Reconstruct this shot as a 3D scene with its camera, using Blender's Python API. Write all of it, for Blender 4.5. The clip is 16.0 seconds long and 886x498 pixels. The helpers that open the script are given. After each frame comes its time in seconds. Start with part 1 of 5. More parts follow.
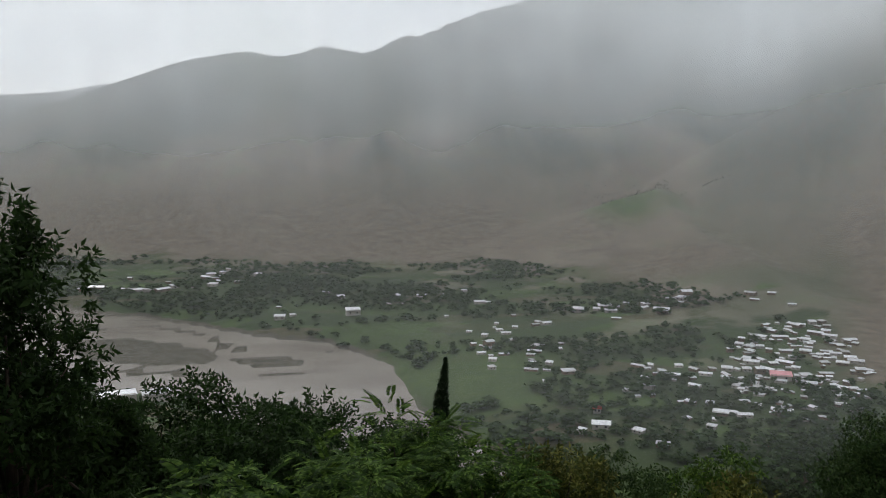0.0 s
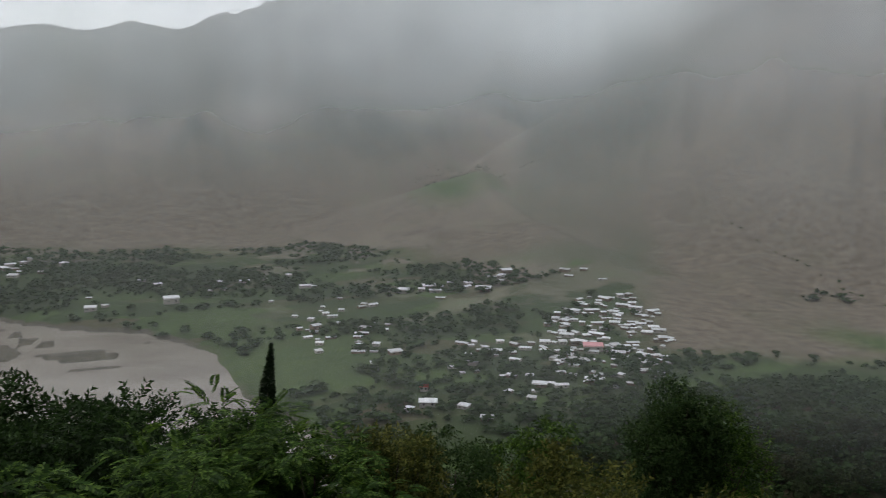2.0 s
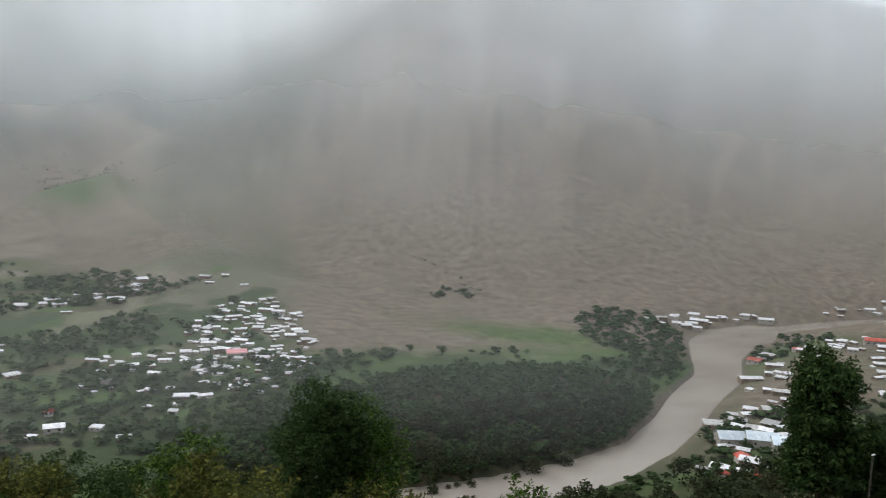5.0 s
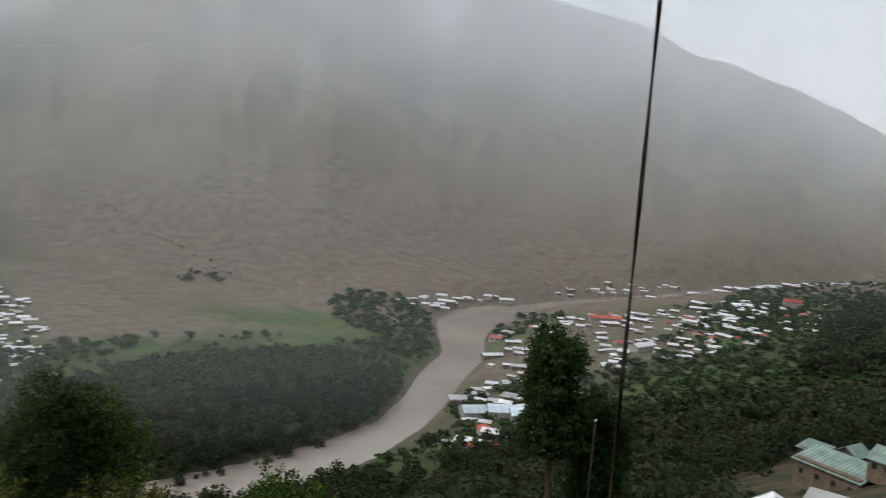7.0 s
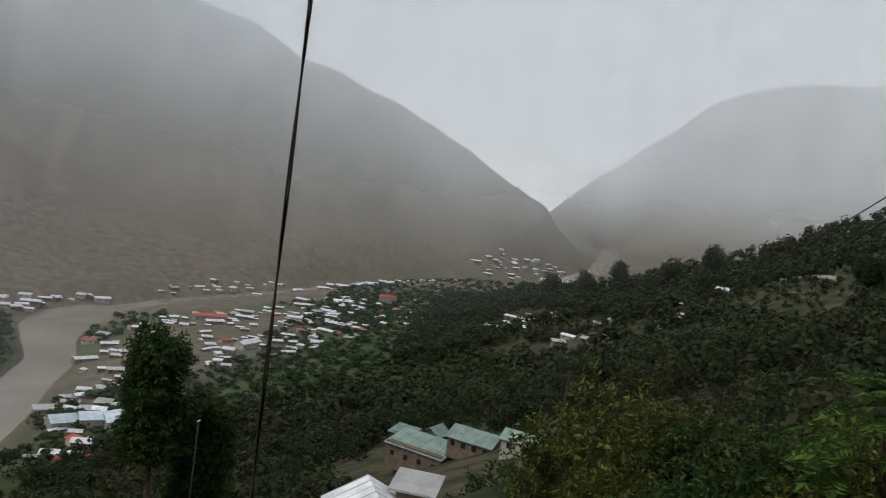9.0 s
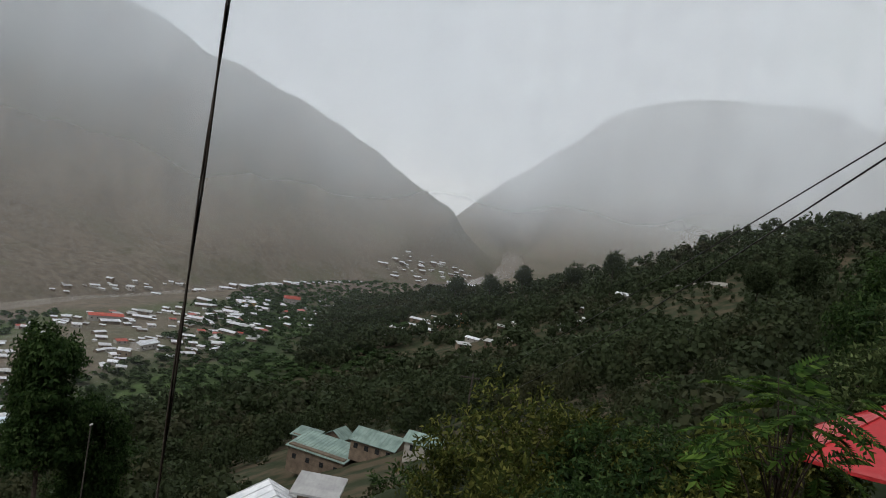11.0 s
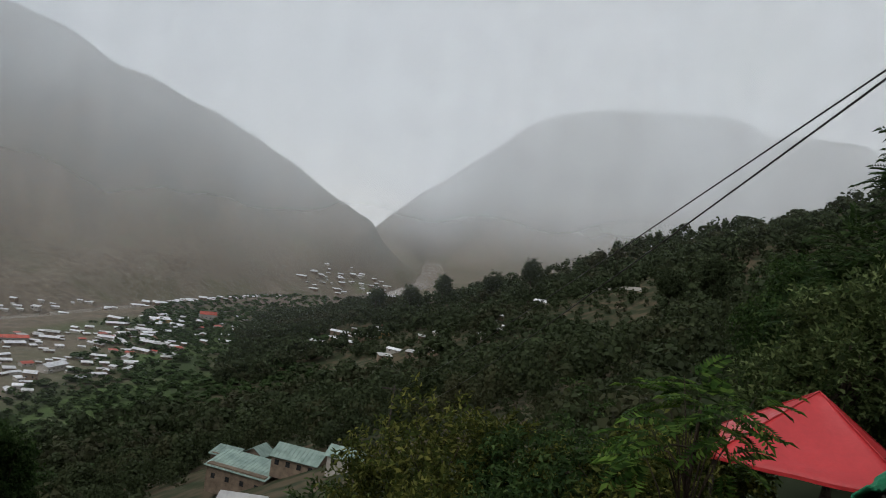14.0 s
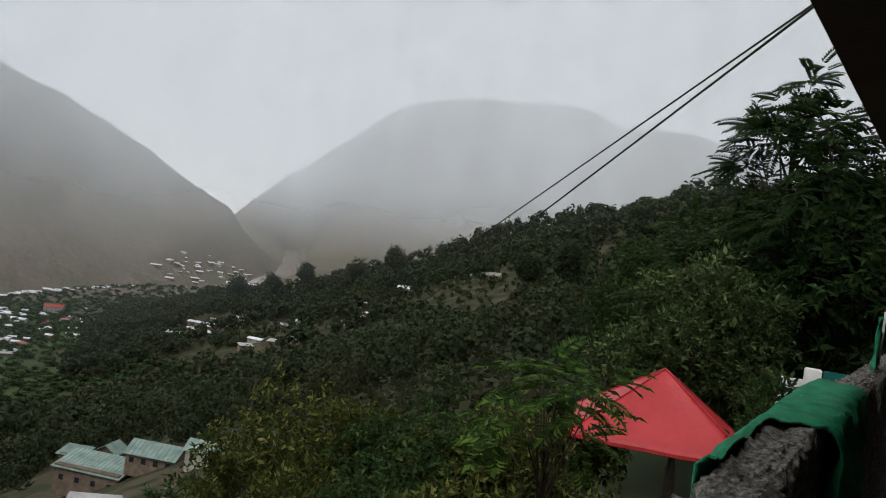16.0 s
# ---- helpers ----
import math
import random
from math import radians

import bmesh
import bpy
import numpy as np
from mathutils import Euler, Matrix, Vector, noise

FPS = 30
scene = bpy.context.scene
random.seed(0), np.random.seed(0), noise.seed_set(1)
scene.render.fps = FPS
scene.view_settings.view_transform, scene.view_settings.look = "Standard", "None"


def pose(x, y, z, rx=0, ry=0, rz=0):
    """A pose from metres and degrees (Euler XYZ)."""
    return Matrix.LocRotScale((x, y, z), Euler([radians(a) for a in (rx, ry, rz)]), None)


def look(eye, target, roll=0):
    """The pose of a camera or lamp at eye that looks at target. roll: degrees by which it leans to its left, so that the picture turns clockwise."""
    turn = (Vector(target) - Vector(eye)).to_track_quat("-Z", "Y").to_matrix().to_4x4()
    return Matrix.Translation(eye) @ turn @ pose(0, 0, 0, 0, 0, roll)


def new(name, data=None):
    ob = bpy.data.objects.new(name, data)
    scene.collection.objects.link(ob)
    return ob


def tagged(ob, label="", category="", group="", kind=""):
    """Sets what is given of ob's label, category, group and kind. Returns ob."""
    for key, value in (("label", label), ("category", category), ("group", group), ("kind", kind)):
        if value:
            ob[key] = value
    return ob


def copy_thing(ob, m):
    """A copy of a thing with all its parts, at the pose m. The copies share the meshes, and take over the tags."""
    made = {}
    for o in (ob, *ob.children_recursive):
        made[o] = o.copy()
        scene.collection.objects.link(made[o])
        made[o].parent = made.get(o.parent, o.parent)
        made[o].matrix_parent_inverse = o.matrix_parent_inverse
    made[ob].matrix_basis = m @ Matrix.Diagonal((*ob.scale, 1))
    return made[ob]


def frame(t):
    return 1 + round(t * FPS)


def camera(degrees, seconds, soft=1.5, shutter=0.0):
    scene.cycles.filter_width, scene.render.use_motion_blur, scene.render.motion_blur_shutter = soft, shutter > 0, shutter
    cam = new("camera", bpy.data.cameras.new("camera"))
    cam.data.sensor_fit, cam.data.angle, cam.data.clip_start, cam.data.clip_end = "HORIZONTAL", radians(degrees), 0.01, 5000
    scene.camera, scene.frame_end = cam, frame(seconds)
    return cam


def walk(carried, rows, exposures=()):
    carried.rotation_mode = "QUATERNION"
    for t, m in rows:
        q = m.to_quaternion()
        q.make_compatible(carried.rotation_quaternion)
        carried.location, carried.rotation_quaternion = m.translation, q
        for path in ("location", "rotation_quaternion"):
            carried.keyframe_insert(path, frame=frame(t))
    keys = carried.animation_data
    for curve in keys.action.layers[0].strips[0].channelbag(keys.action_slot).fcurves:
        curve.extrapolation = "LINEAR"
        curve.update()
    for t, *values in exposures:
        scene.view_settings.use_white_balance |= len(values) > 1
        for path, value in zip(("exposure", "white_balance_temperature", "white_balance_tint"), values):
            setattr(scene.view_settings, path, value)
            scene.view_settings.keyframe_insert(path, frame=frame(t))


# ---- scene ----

# ---------------------------------------------------------------- camera
cam = camera(55.28, 16.0, soft=0.95, shutter=0.3)
PATH = [
    (0.0, pose(-0.024, 0.054, 150, 83.62, -0.24, -1.92)),
    (0.5, pose(-0.024, 0.054, 150, 83.09, 0.33, -3.68)),
    (1.0, pose(-0.024, 0.054, 150, 83.12, -0.41, -7.48)),
    (1.5, pose(-0.024, 0.054, 150, 82.57, -0.31, -9.46)),
    (2.0, pose(-0.024, 0.054, 150, 82.52, -0.56, -13.77)),
    (2.5, pose(-0.024, 0.054, 150, 83.56, -0.70, -17.32)),
    (3.0, pose(-0.024, 0.054, 150, 82.96, -1.09, -20.57)),
    (3.5, pose(-0.024, 0.054, 150, 82.37, -1.49, -25.52)),
    (4.0, pose(-0.024, 0.054, 150, 82.53, -1.54, -29.66)),
    (6.5, pose(-0.024, 0.054, 150, 83.52, -3.80, -49.44)),
    (7.0, pose(-0.021, 0.048, 150, 83.17, -4.45, -54.12)),
    (7.5, pose(-0.024, 0.053, 150, 84.12, -5.11, -63.03)),
    (8.0, pose(-0.026, 0.058, 150, 84.47, -6.06, -69.76)),
    (8.5, pose(-0.029, 0.066, 150, 84.72, -7.07, -74.59)),
    (9.0, pose(-0.032, 0.072, 150, 85.84, -7.92, -80.23)),
    (9.5, pose(-0.035, 0.078, 150, 86.20, -8.18, -83.35)),
    (10.0, pose(-0.036, 0.080, 150, 86.76, -8.73, -86.87)),
    (12.5, pose(-0.025, 0.055, 150, 87.06, -10.27, -85.65)),
    (13.0, pose(-0.012, 0.026, 150, 88.30, -8.28, -86.17)),
    (13.5, pose(0.000, -0.000, 150, 88.73, -8.13, -89.64)),
    (14.0, pose(0.000, -0.000, 150, 88.51, -8.41, -92.08)),
    (14.5, pose(0.000, -0.000, 150, 88.37, -7.75, -94.57)),
    (15.0, pose(0.000, -0.000, 150, 88.05, -7.60, -96.39)),
    (15.5, pose(0.000, -0.000, 150, 89.53, -7.75, -99.90)),
    (16.0, pose(0.000, -0.000, 150, 88.98, -8.23, -101.44)),
]
EXPOSURES = [(0, 0.1), (2, 0.05), (3, 0.28), (4, 0.66), (6.5, 0.48), (7, 0.38), (7.5, 0.06), (8, 0.0), (9, 0.08), (10, 0.12), (12.5, 0.05), (13, -0.03), (14, 0.05), (16, 0.18)]
walk(cam, PATH, EXPOSURES)

# ---------------------------------------------------------------- light
SUN_EL, SUN_AZ = 48, -35
world = bpy.data.worlds.new("overcast_sky")
scene.world = world
world.use_nodes = True
wn, wl = world.node_tree.nodes, world.node_tree.links
wn.clear()
w_out, w_bg = wn.new("ShaderNodeOutputWorld"), wn.new("ShaderNodeBackground")
w_sky = wn.new("ShaderNodeTexSky")
w_sky.sky_type, w_sky.sun_disc = "NISHITA", False
w_sky.sun_elevation, w_sky.sun_rotation = radians(SUN_EL), radians(SUN_AZ)
w_co, w_map = wn.new("ShaderNodeTexCoord"), wn.new("ShaderNodeMapping")
w_map.inputs["Scale"].default_value = (1.0, 1.0, 3.2)
w_no = wn.new("ShaderNodeTexNoise")
w_no.inputs["Scale"].default_value, w_no.inputs["Detail"].default_value = 1.9, 4
w_no.inputs["Roughness"].default_value, w_no.inputs["Distortion"].default_value = 0.5, 0.4
w_ramp = wn.new("ShaderNodeValToRGB")
w_ramp.color_ramp.elements[0].position, w_ramp.color_ramp.elements[0].color = 0.25, (5.7, 5.8, 6.05, 1)
w_ramp.color_ramp.elements[1].position, w_ramp.color_ramp.elements[1].color = 0.72, (7.5, 7.6, 7.65, 1)
w_mix = wn.new("ShaderNodeMix")
w_mix.data_type = "RGBA"
w_mix.inputs[0].default_value = 0.9
wl.new(w_co.outputs["Generated"], w_map.inputs["Vector"])
wl.new(w_map.outputs["Vector"], w_no.inputs["Vector"])
wl.new(w_no.outputs["Fac"], w_ramp.inputs["Fac"])
wl.new(w_sky.outputs["Color"], w_mix.inputs["A"])
wl.new(w_ramp.outputs["Color"], w_mix.inputs["B"])
# the cloud is thinner towards the hidden sun
w_dir = wn.new("ShaderNodeVectorMath")
w_dir.operation = "DOT_PRODUCT"
w_dir.inputs[1].default_value = (math.sin(radians(SUN_AZ)), math.cos(radians(SUN_AZ)), 0.0)
w_rng = wn.new("ShaderNodeMapRange")
w_rng.inputs["From Min"].default_value, w_rng.inputs["From Max"].default_value = -1, 1
w_rng.inputs["To Min"].default_value, w_rng.inputs["To Max"].default_value = 0.72, 1.12
w_mul = wn.new("ShaderNodeMix")
w_mul.data_type, w_mul.blend_type = "RGBA", "MULTIPLY"
w_mul.inputs[0].default_value = 1.0
wl.new(w_co.outputs["Generated"], w_dir.inputs[0])
wl.new(w_dir.outputs["Value"], w_rng.inputs["Value"])
wl.new(w_mix.outputs["Result"], w_mul.inputs["A"])
wl.new(w_rng.outputs["Result"], w_mul.inputs["B"])
wl.new(w_mul.outputs["Result"], w_bg.inputs["Color"])
w_bg.inputs["Strength"].default_value = 0.112
wl.new(w_bg.outputs["Background"], w_out.inputs["Surface"])

sun_data = bpy.data.lights.new("sun", "SUN")
sun_data.energy, sun_data.angle, sun_data.color = 1.05, radians(20), (1.0, 0.97, 0.92)
sun = new("sun", sun_data)
sa, se = radians(SUN_AZ), radians(SUN_EL)
sun_from = Vector((math.sin(sa) * math.cos(se), math.cos(sa) * math.cos(se), math.sin(se)))
sun.matrix_world = look(sun_from * 100, (0, 0, 0))


# ---------------------------------------------------------------- materials
def material(name, rough=0.8, metal=0.0, spec=0.3):
    m = bpy.data.materials.new(name)
    m.use_nodes = True
    b = m.node_tree.nodes["Principled BSDF"]
    b.inputs["Roughness"].default_value, b.inputs["Metallic"].default_value = rough, metal
    b.inputs["Specular IOR Level"].default_value = spec
    return m, m.node_tree.nodes, m.node_tree.links, b


def noise_node(n, l, scale, detail=4, rough=0.55, coord="Object", stretch=None):
    tc, t = n.new("ShaderNodeTexCoord"), n.new("ShaderNodeTexNoise")
    t.inputs["Scale"].default_value, t.inputs["Detail"].default_value, t.inputs["Roughness"].default_value = scale, detail, rough
    if stretch:
        mp = n.new("ShaderNodeMapping")
        mp.inputs["Scale"].default_value = stretch
        l.new(tc.outputs[coord], mp.inputs["Vector"])
        l.new(mp.outputs["Vector"], t.inputs["Vector"])
    else:
        l.new(tc.outputs[coord], t.inputs["Vector"])
    return t.outputs["Fac"]


def ramp_node(n, l, fac, *stops):
    r = n.new("ShaderNodeValToRGB")
    while len(r.color_ramp.elements) < len(stops):
        r.color_ramp.elements.new(0.5)
    for e, (p, c) in zip(r.color_ramp.elements, stops):
        e.position, e.color = p, (*c, 1)
    l.new(fac, r.inputs["Fac"])
    return r.outputs["Color"]


def mix_node(n, l, fac, a, b, mode="MIX"):
    m = n.new("ShaderNodeMix")
    m.data_type, m.blend_type = "RGBA", mode
    for socket, v in ((m.inputs[0], fac), (m.inputs["A"], a), (m.inputs["B"], b)):
        if isinstance(v, (int, float)):
            socket.default_value = v
        elif isinstance(v, tuple):
            socket.default_value = (*v, 1)
        else:
            l.new(v, socket)
    return m.outputs["Result"]


def math_node(n, l, op, a, b=0.5):
    m = n.new("ShaderNodeMath")
    m.operation = op
    for socket, v in ((m.inputs[0], a), (m.inputs[1], b)):
        if isinstance(v, (int, float)):
            socket.default_value = v
        else:
            l.new(v, socket)
    return m.outputs[0]


def range_node(n, l, v, a, b, c=0.0, d=1.0):
    m = n.new("ShaderNodeMapRange")
    m.interpolation_type = "SMOOTHSTEP"
    l.new(v, m.inputs["Value"])
    for k, x in zip(("From Min", "From Max", "To Min", "To Max"), (a, b, c, d)):
        m.inputs[k].default_value = x
    return m.outputs["Result"]


def bump_node(n, l, b, height, strength=0.4, distance=0.05):
    k = n.new("ShaderNodeBump")
    k.inputs["Strength"].default_value, k.inputs["Distance"].default_value = strength, distance
    l.new(height, k.inputs["Height"])
    l.new(k.outputs["Normal"], b.inputs["Normal"])


def worn(name, dark, light, scale=3.0, rough=0.8, metal=0.0, bump=0.3, fine=40.0, spec=0.3, vary=0.0, distance=0.02, stretch=None):
    """A surface of two tones with stains, fine grain and relief."""
    m, n, l, b = material(name, rough, metal, spec)
    big, small = noise_node(n, l, scale, stretch=stretch), noise_node(n, l, fine, 3)
    c = ramp_node(n, l, big, (0.32, dark), (0.68, light))
    c = mix_node(n, l, 0.35, c, ramp_node(n, l, small, (0.3, dark), (0.7, light)))
    if vary:
        oi = n.new("ShaderNodeObjectInfo")
        k = range_node(n, l, oi.outputs["Random"], 0, 1, 1 - vary, 1 + vary)
        c = mix_node(n, l, 1.0, c, k, "MULTIPLY")
    l.new(c, b.inputs["Base Color"])
    l.new(math_node(n, l, "MULTIPLY_ADD", small, 0.2), b.inputs["Roughness"])
    n[-1].inputs[2].default_value = rough - 0.1
    bump_node(n, l, b, small, bump, distance)
    return m


def leafy(name, dark, mid, light, spec=0.08, rough=0.6, trans=0.32, patch=0.6, other=None):
    """Foliage: each leaf its own tone, with light coming through."""
    m, n, l, b = material(name, rough, 0, spec)
    g = n.new("ShaderNodeNewGeometry")
    c = ramp_node(n, l, g.outputs["Random Per Island"], (0.0, dark), (0.55, mid), (1.0, light))
    big = noise_node(n, l, patch, 3)
    c = mix_node(n, l, range_node(n, l, big, 0.35, 0.7, 0, 0.5), c, dark)
    if other:
        c = mix_node(n, l, range_node(n, l, noise_node(n, l, patch * 0.6, 3), 0.5, 0.66, 0, 0.8), c, other)
    l.new(c, b.inputs["Base Color"])
    t = n.new("ShaderNodeBsdfTranslucent")
    l.new(mix_node(n, l, 0.5, c, light), t.inputs["Color"])
    s = n.new("ShaderNodeMixShader")
    s.inputs[0].default_value = trans
    l.new(b.outputs[0], s.inputs[1])
    l.new(t.outputs[0], s.inputs[2])
    l.new(s.outputs[0], n["Material Output"].inputs["Surface"])
    return m


def terrain_material():
    m, n, l, b = material("hillside_earth", 0.95, 0, 0.1)
    g = n.new("ShaderNodeNewGeometry")
    sep = n.new("ShaderNodeSeparateXYZ")
    l.new(g.outputs["Position"], sep.inputs[0])
    z = sep.outputs["Z"]
    n1, n2, n3 = noise_node(n, l, 0.004, 5), noise_node(n, l, 0.02, 5), noise_node(n, l, 0.12, 4)
    rock = ramp_node(n, l, n2, (0.3, (0.115, 0.098, 0.08)), (0.52, (0.185, 0.158, 0.124)), (0.7, (0.135, 0.148, 0.094)))
    rock = mix_node(n, l, range_node(n, l, n1, 0.45, 0.62), rock, (0.10, 0.105, 0.07))
    high = math_node(n, l, "ADD", z, range_node(n, l, n1, 0.3, 0.7, -70, 70))
    scrub = ramp_node(n, l, n2, (0.35, (0.030, 0.038, 0.026)), (0.65, (0.078, 0.076, 0.054)))
    rock = mix_node(n, l, range_node(n, l, high, 90, 210, 0, 0.85), rock, scrub)
    vo = n.new("ShaderNodeTexVoronoi")
    vo.inputs["Scale"].default_value = 0.022
    mp = n.new("ShaderNodeMapping")
    mp.inputs["Scale"].default_value = (0.7, 1.8, 0.2)
    tc = n.new("ShaderNodeTexCoord")
    l.new(tc.outputs["Object"], mp.inputs["Vector"])
    l.new(mp.outputs["Vector"], vo.inputs["Vector"])
    sv = n.new("ShaderNodeSeparateColor")
    l.new(vo.outputs["Color"], sv.inputs[0])
    field = ramp_node(n, l, sv.outputs[0], (0.0, (0.048, 0.066, 0.034)), (0.35, (0.050, 0.075, 0.032)), (0.6, (0.075, 0.115, 0.042)), (0.8, (0.052, 0.074, 0.032)), (1.0, (0.095, 0.09, 0.055)))
    field = mix_node(n, l, range_node(n, l, n3, 0.4, 0.7, 0, 0.6), field, (0.04, 0.055, 0.025))
    zz = math_node(n, l, "ADD", z, range_node(n, l, n2, 0.3, 0.7, -14, 14))
    c = mix_node(n, l, range_node(n, l, zz, 18, 34), field, rock)
    zs = math_node(n, l, "ADD", z, range_node(n, l, n3, 0.3, 0.7, -0.8, 0.8))
    sand = ramp_node(n, l, n3, (0.3, (0.07, 0.067, 0.052)), (0.7, (0.125, 0.115, 0.092)))
    c = mix_node(n, l, range_node(n, l, zs, 1.2, 3.0), sand, c)
    # dark ground under trees, and the painted shade of the eastern ridge
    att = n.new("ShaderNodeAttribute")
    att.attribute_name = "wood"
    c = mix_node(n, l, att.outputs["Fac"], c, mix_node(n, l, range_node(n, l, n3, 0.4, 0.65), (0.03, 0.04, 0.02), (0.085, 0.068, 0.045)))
    att2 = n.new("ShaderNodeAttribute")
    att2.attribute_name = "bare"
    open_slope = math_node(n, l, "MULTIPLY", att2.outputs["Fac"], math_node(n, l, "SUBTRACT", 1.0, att.outputs["Fac"]))
    c = mix_node(n, l, open_slope, c, ramp_node(n, l, n3, (0.25, (0.095, 0.083, 0.066)), (0.75, (0.195, 0.16, 0.122))))
    att3 = n.new("ShaderNodeAttribute")
    att3.attribute_name = "meadow"
    c = mix_node(n, l, att3.outputs["Fac"], c, ramp_node(n, l, n3, (0.3, (0.05, 0.08, 0.03)), (0.7, (0.085, 0.12, 0.045))))
    l.new(c, b.inputs["Base Color"])
    bump_node(n, l, b, n3, 0.22, 1.5)
    return m


def water_material():
    m, n, l, b = material("silty_river_water", 0.16, 0, 0.5)
    n1, n2 = noise_node(n, l, 0.01, 4, stretch=(1, 1.8, 1)), noise_node(n, l, 0.25, 3)
    l.new(ramp_node(n, l, n1, (0.35, (0.21, 0.185, 0.158)), (0.65, (0.29, 0.262, 0.23))), b.inputs["Base Color"])
    bump_node(n, l, b, n2, 0.25, 0.6)
    return m


def mist_material(name, tone):
    """Rain mist: a thin scattering veil, torn by large swirls and falling streaks."""
    m = bpy.data.materials.new(name)
    m.use_nodes = True
    n, l = m.node_tree.nodes, m.node_tree.links
    n.remove(n["Principled BSDF"])
    att = n.new("ShaderNodeAttribute")
    att.attribute_name = "veil"
    swirl = noise_node(n, l, 0.0032, 4, 0.5)
    streak = noise_node(n, l, 0.009, 3, 0.5, stretch=(1, 1, 0.09))
    k = math_node(n, l, "MULTIPLY", range_node(n, l, swirl, 0.3, 0.7, 0.72, 1.25), range_node(n, l, streak, 0.3, 0.7, 0.86, 1.12))
    a = math_node(n, l, "MULTIPLY", att.outputs["Fac"], k)
    d, t, tr = n.new("ShaderNodeBsdfDiffuse"), n.new("ShaderNodeBsdfTranslucent"), n.new("ShaderNodeBsdfTransparent")
    d.inputs["Color"].default_value = t.inputs["Color"].default_value = tone
    # drops scatter evenly whichever way the veil hangs
    even = n.new("ShaderNodeCombineXYZ")
    for i, v in enumerate((-0.2, -0.25, 0.95)):
        even.inputs[i].default_value = v
    l.new(even.outputs[0], d.inputs["Normal"])
    under = n.new("ShaderNodeVectorMath")
    under.operation = "SCALE"
    under.inputs["Scale"].default_value = -1.0
    l.new(even.outputs[0], under.inputs[0])
    l.new(under.outputs[0], t.inputs["Normal"])
    s, s2 = n.new("ShaderNodeAddShader"), n.new("ShaderNodeMixShader")
    l.new(d.outputs[0], s.inputs[0])
    l.new(t.outputs[0], s.inputs[1])
    l.new(a, s2.inputs[0])
    l.new(tr.outputs[0], s2.inputs[1])
    l.new(s.outputs[0], s2.inputs[2])
    l.new(s2.outputs[0], n["Material Output"].inputs["Surface"])
    return m


EARTH, WATER = terrain_material(), water_material()
LEAF_WALNUT = leafy("ash_leaves", (0.009, 0.025, 0.005), (0.029, 0.074, 0.010), (0.14, 0.23, 0.04))
LEAF_DARK = leafy("dark_leaves", (0.010, 0.022, 0.007), (0.022, 0.046, 0.012), (0.042, 0.08, 0.022))
LEAF_YELLOW = leafy("yellowing_leaves", (0.012, 0.022, 0.005), (0.044, 0.066, 0.013), (0.22, 0.22, 0.055))
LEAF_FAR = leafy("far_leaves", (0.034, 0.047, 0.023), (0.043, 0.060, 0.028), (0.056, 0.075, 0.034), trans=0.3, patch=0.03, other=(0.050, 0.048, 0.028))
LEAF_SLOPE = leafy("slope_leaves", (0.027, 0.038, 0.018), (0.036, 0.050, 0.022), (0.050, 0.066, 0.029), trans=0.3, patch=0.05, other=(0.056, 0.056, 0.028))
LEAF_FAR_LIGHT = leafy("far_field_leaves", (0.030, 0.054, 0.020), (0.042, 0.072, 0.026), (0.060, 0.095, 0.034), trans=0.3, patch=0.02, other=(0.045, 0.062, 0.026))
LEAF_MID = leafy("broad_leaves", (0.010, 0.024, 0.007), (0.026, 0.058, 0.014), (0.08, 0.125, 0.04))
LEAF_PALE = leafy("pale_tipped_leaves", (0.014, 0.026, 0.008), (0.046, 0.074, 0.022), (0.20, 0.25, 0.10), patch=1.2)
LEAF_CYPRESS = leafy("cypress_needles", (0.006, 0.013, 0.006), (0.012, 0.026, 0.010), (0.022, 0.042, 0.014), trans=0.1)
BARK = worn("bark", (0.03, 0.022, 0.016), (0.08, 0.06, 0.045), 6, 0.95, bump=0.7)


# ---------------------------------------------------------------- the lie of the land
def lattice(ix, iy, seed):
    h = (ix * 374761393 + iy * 668265263 + seed * 974634777) & 0xFFFFFFFF
    h = ((h ^ (h >> 13)) * 1274126177) & 0xFFFFFFFF
    return ((h ^ (h >> 16)) & 0xFFFF) / 65535.0


def value_noise(x, y, seed=1):
    fx, fy = np.floor(x), np.floor(y)
    ix, iy = fx.astype(np.int64), fy.astype(np.int64)
    u, v = x - fx, y - fy
    u, v = u * u * (3 - 2 * u), v * v * (3 - 2 * v)
    a, b = lattice(ix, iy, seed), lattice(ix + 1, iy, seed)
    c, d = lattice(ix, iy + 1, seed), lattice(ix + 1, iy + 1, seed)
    return (a + (b - a) * u) * (1 - v) + (c + (d - c) * u) * v


def fbm(x, y, octaves=5, seed=1):
    s, amp, tot = 0.0, 1.0, 0.0
    for k in range(octaves):
        s = s + amp * value_noise(x * 2**k + 17.3 * k, y * 2**k - 9.1 * k, seed + k)
        tot += amp
        amp *= 0.5
    return s / tot


def ridged(x, y, octaves=4, seed=1):
    s, amp, tot = 0.0, 1.0, 0.0
    for k in range(octaves):
        s = s + amp * (1 - np.abs(2 * value_noise(x * 2**k + 5.7 * k, y * 2**k + 3.3 * k, seed + k) - 1))
        tot += amp
        amp *= 0.5
    return s / tot


def polar(az, d):
    return d * math.sin(radians(az)), d * math.cos(radians(az))


EYE_Z = 150.0


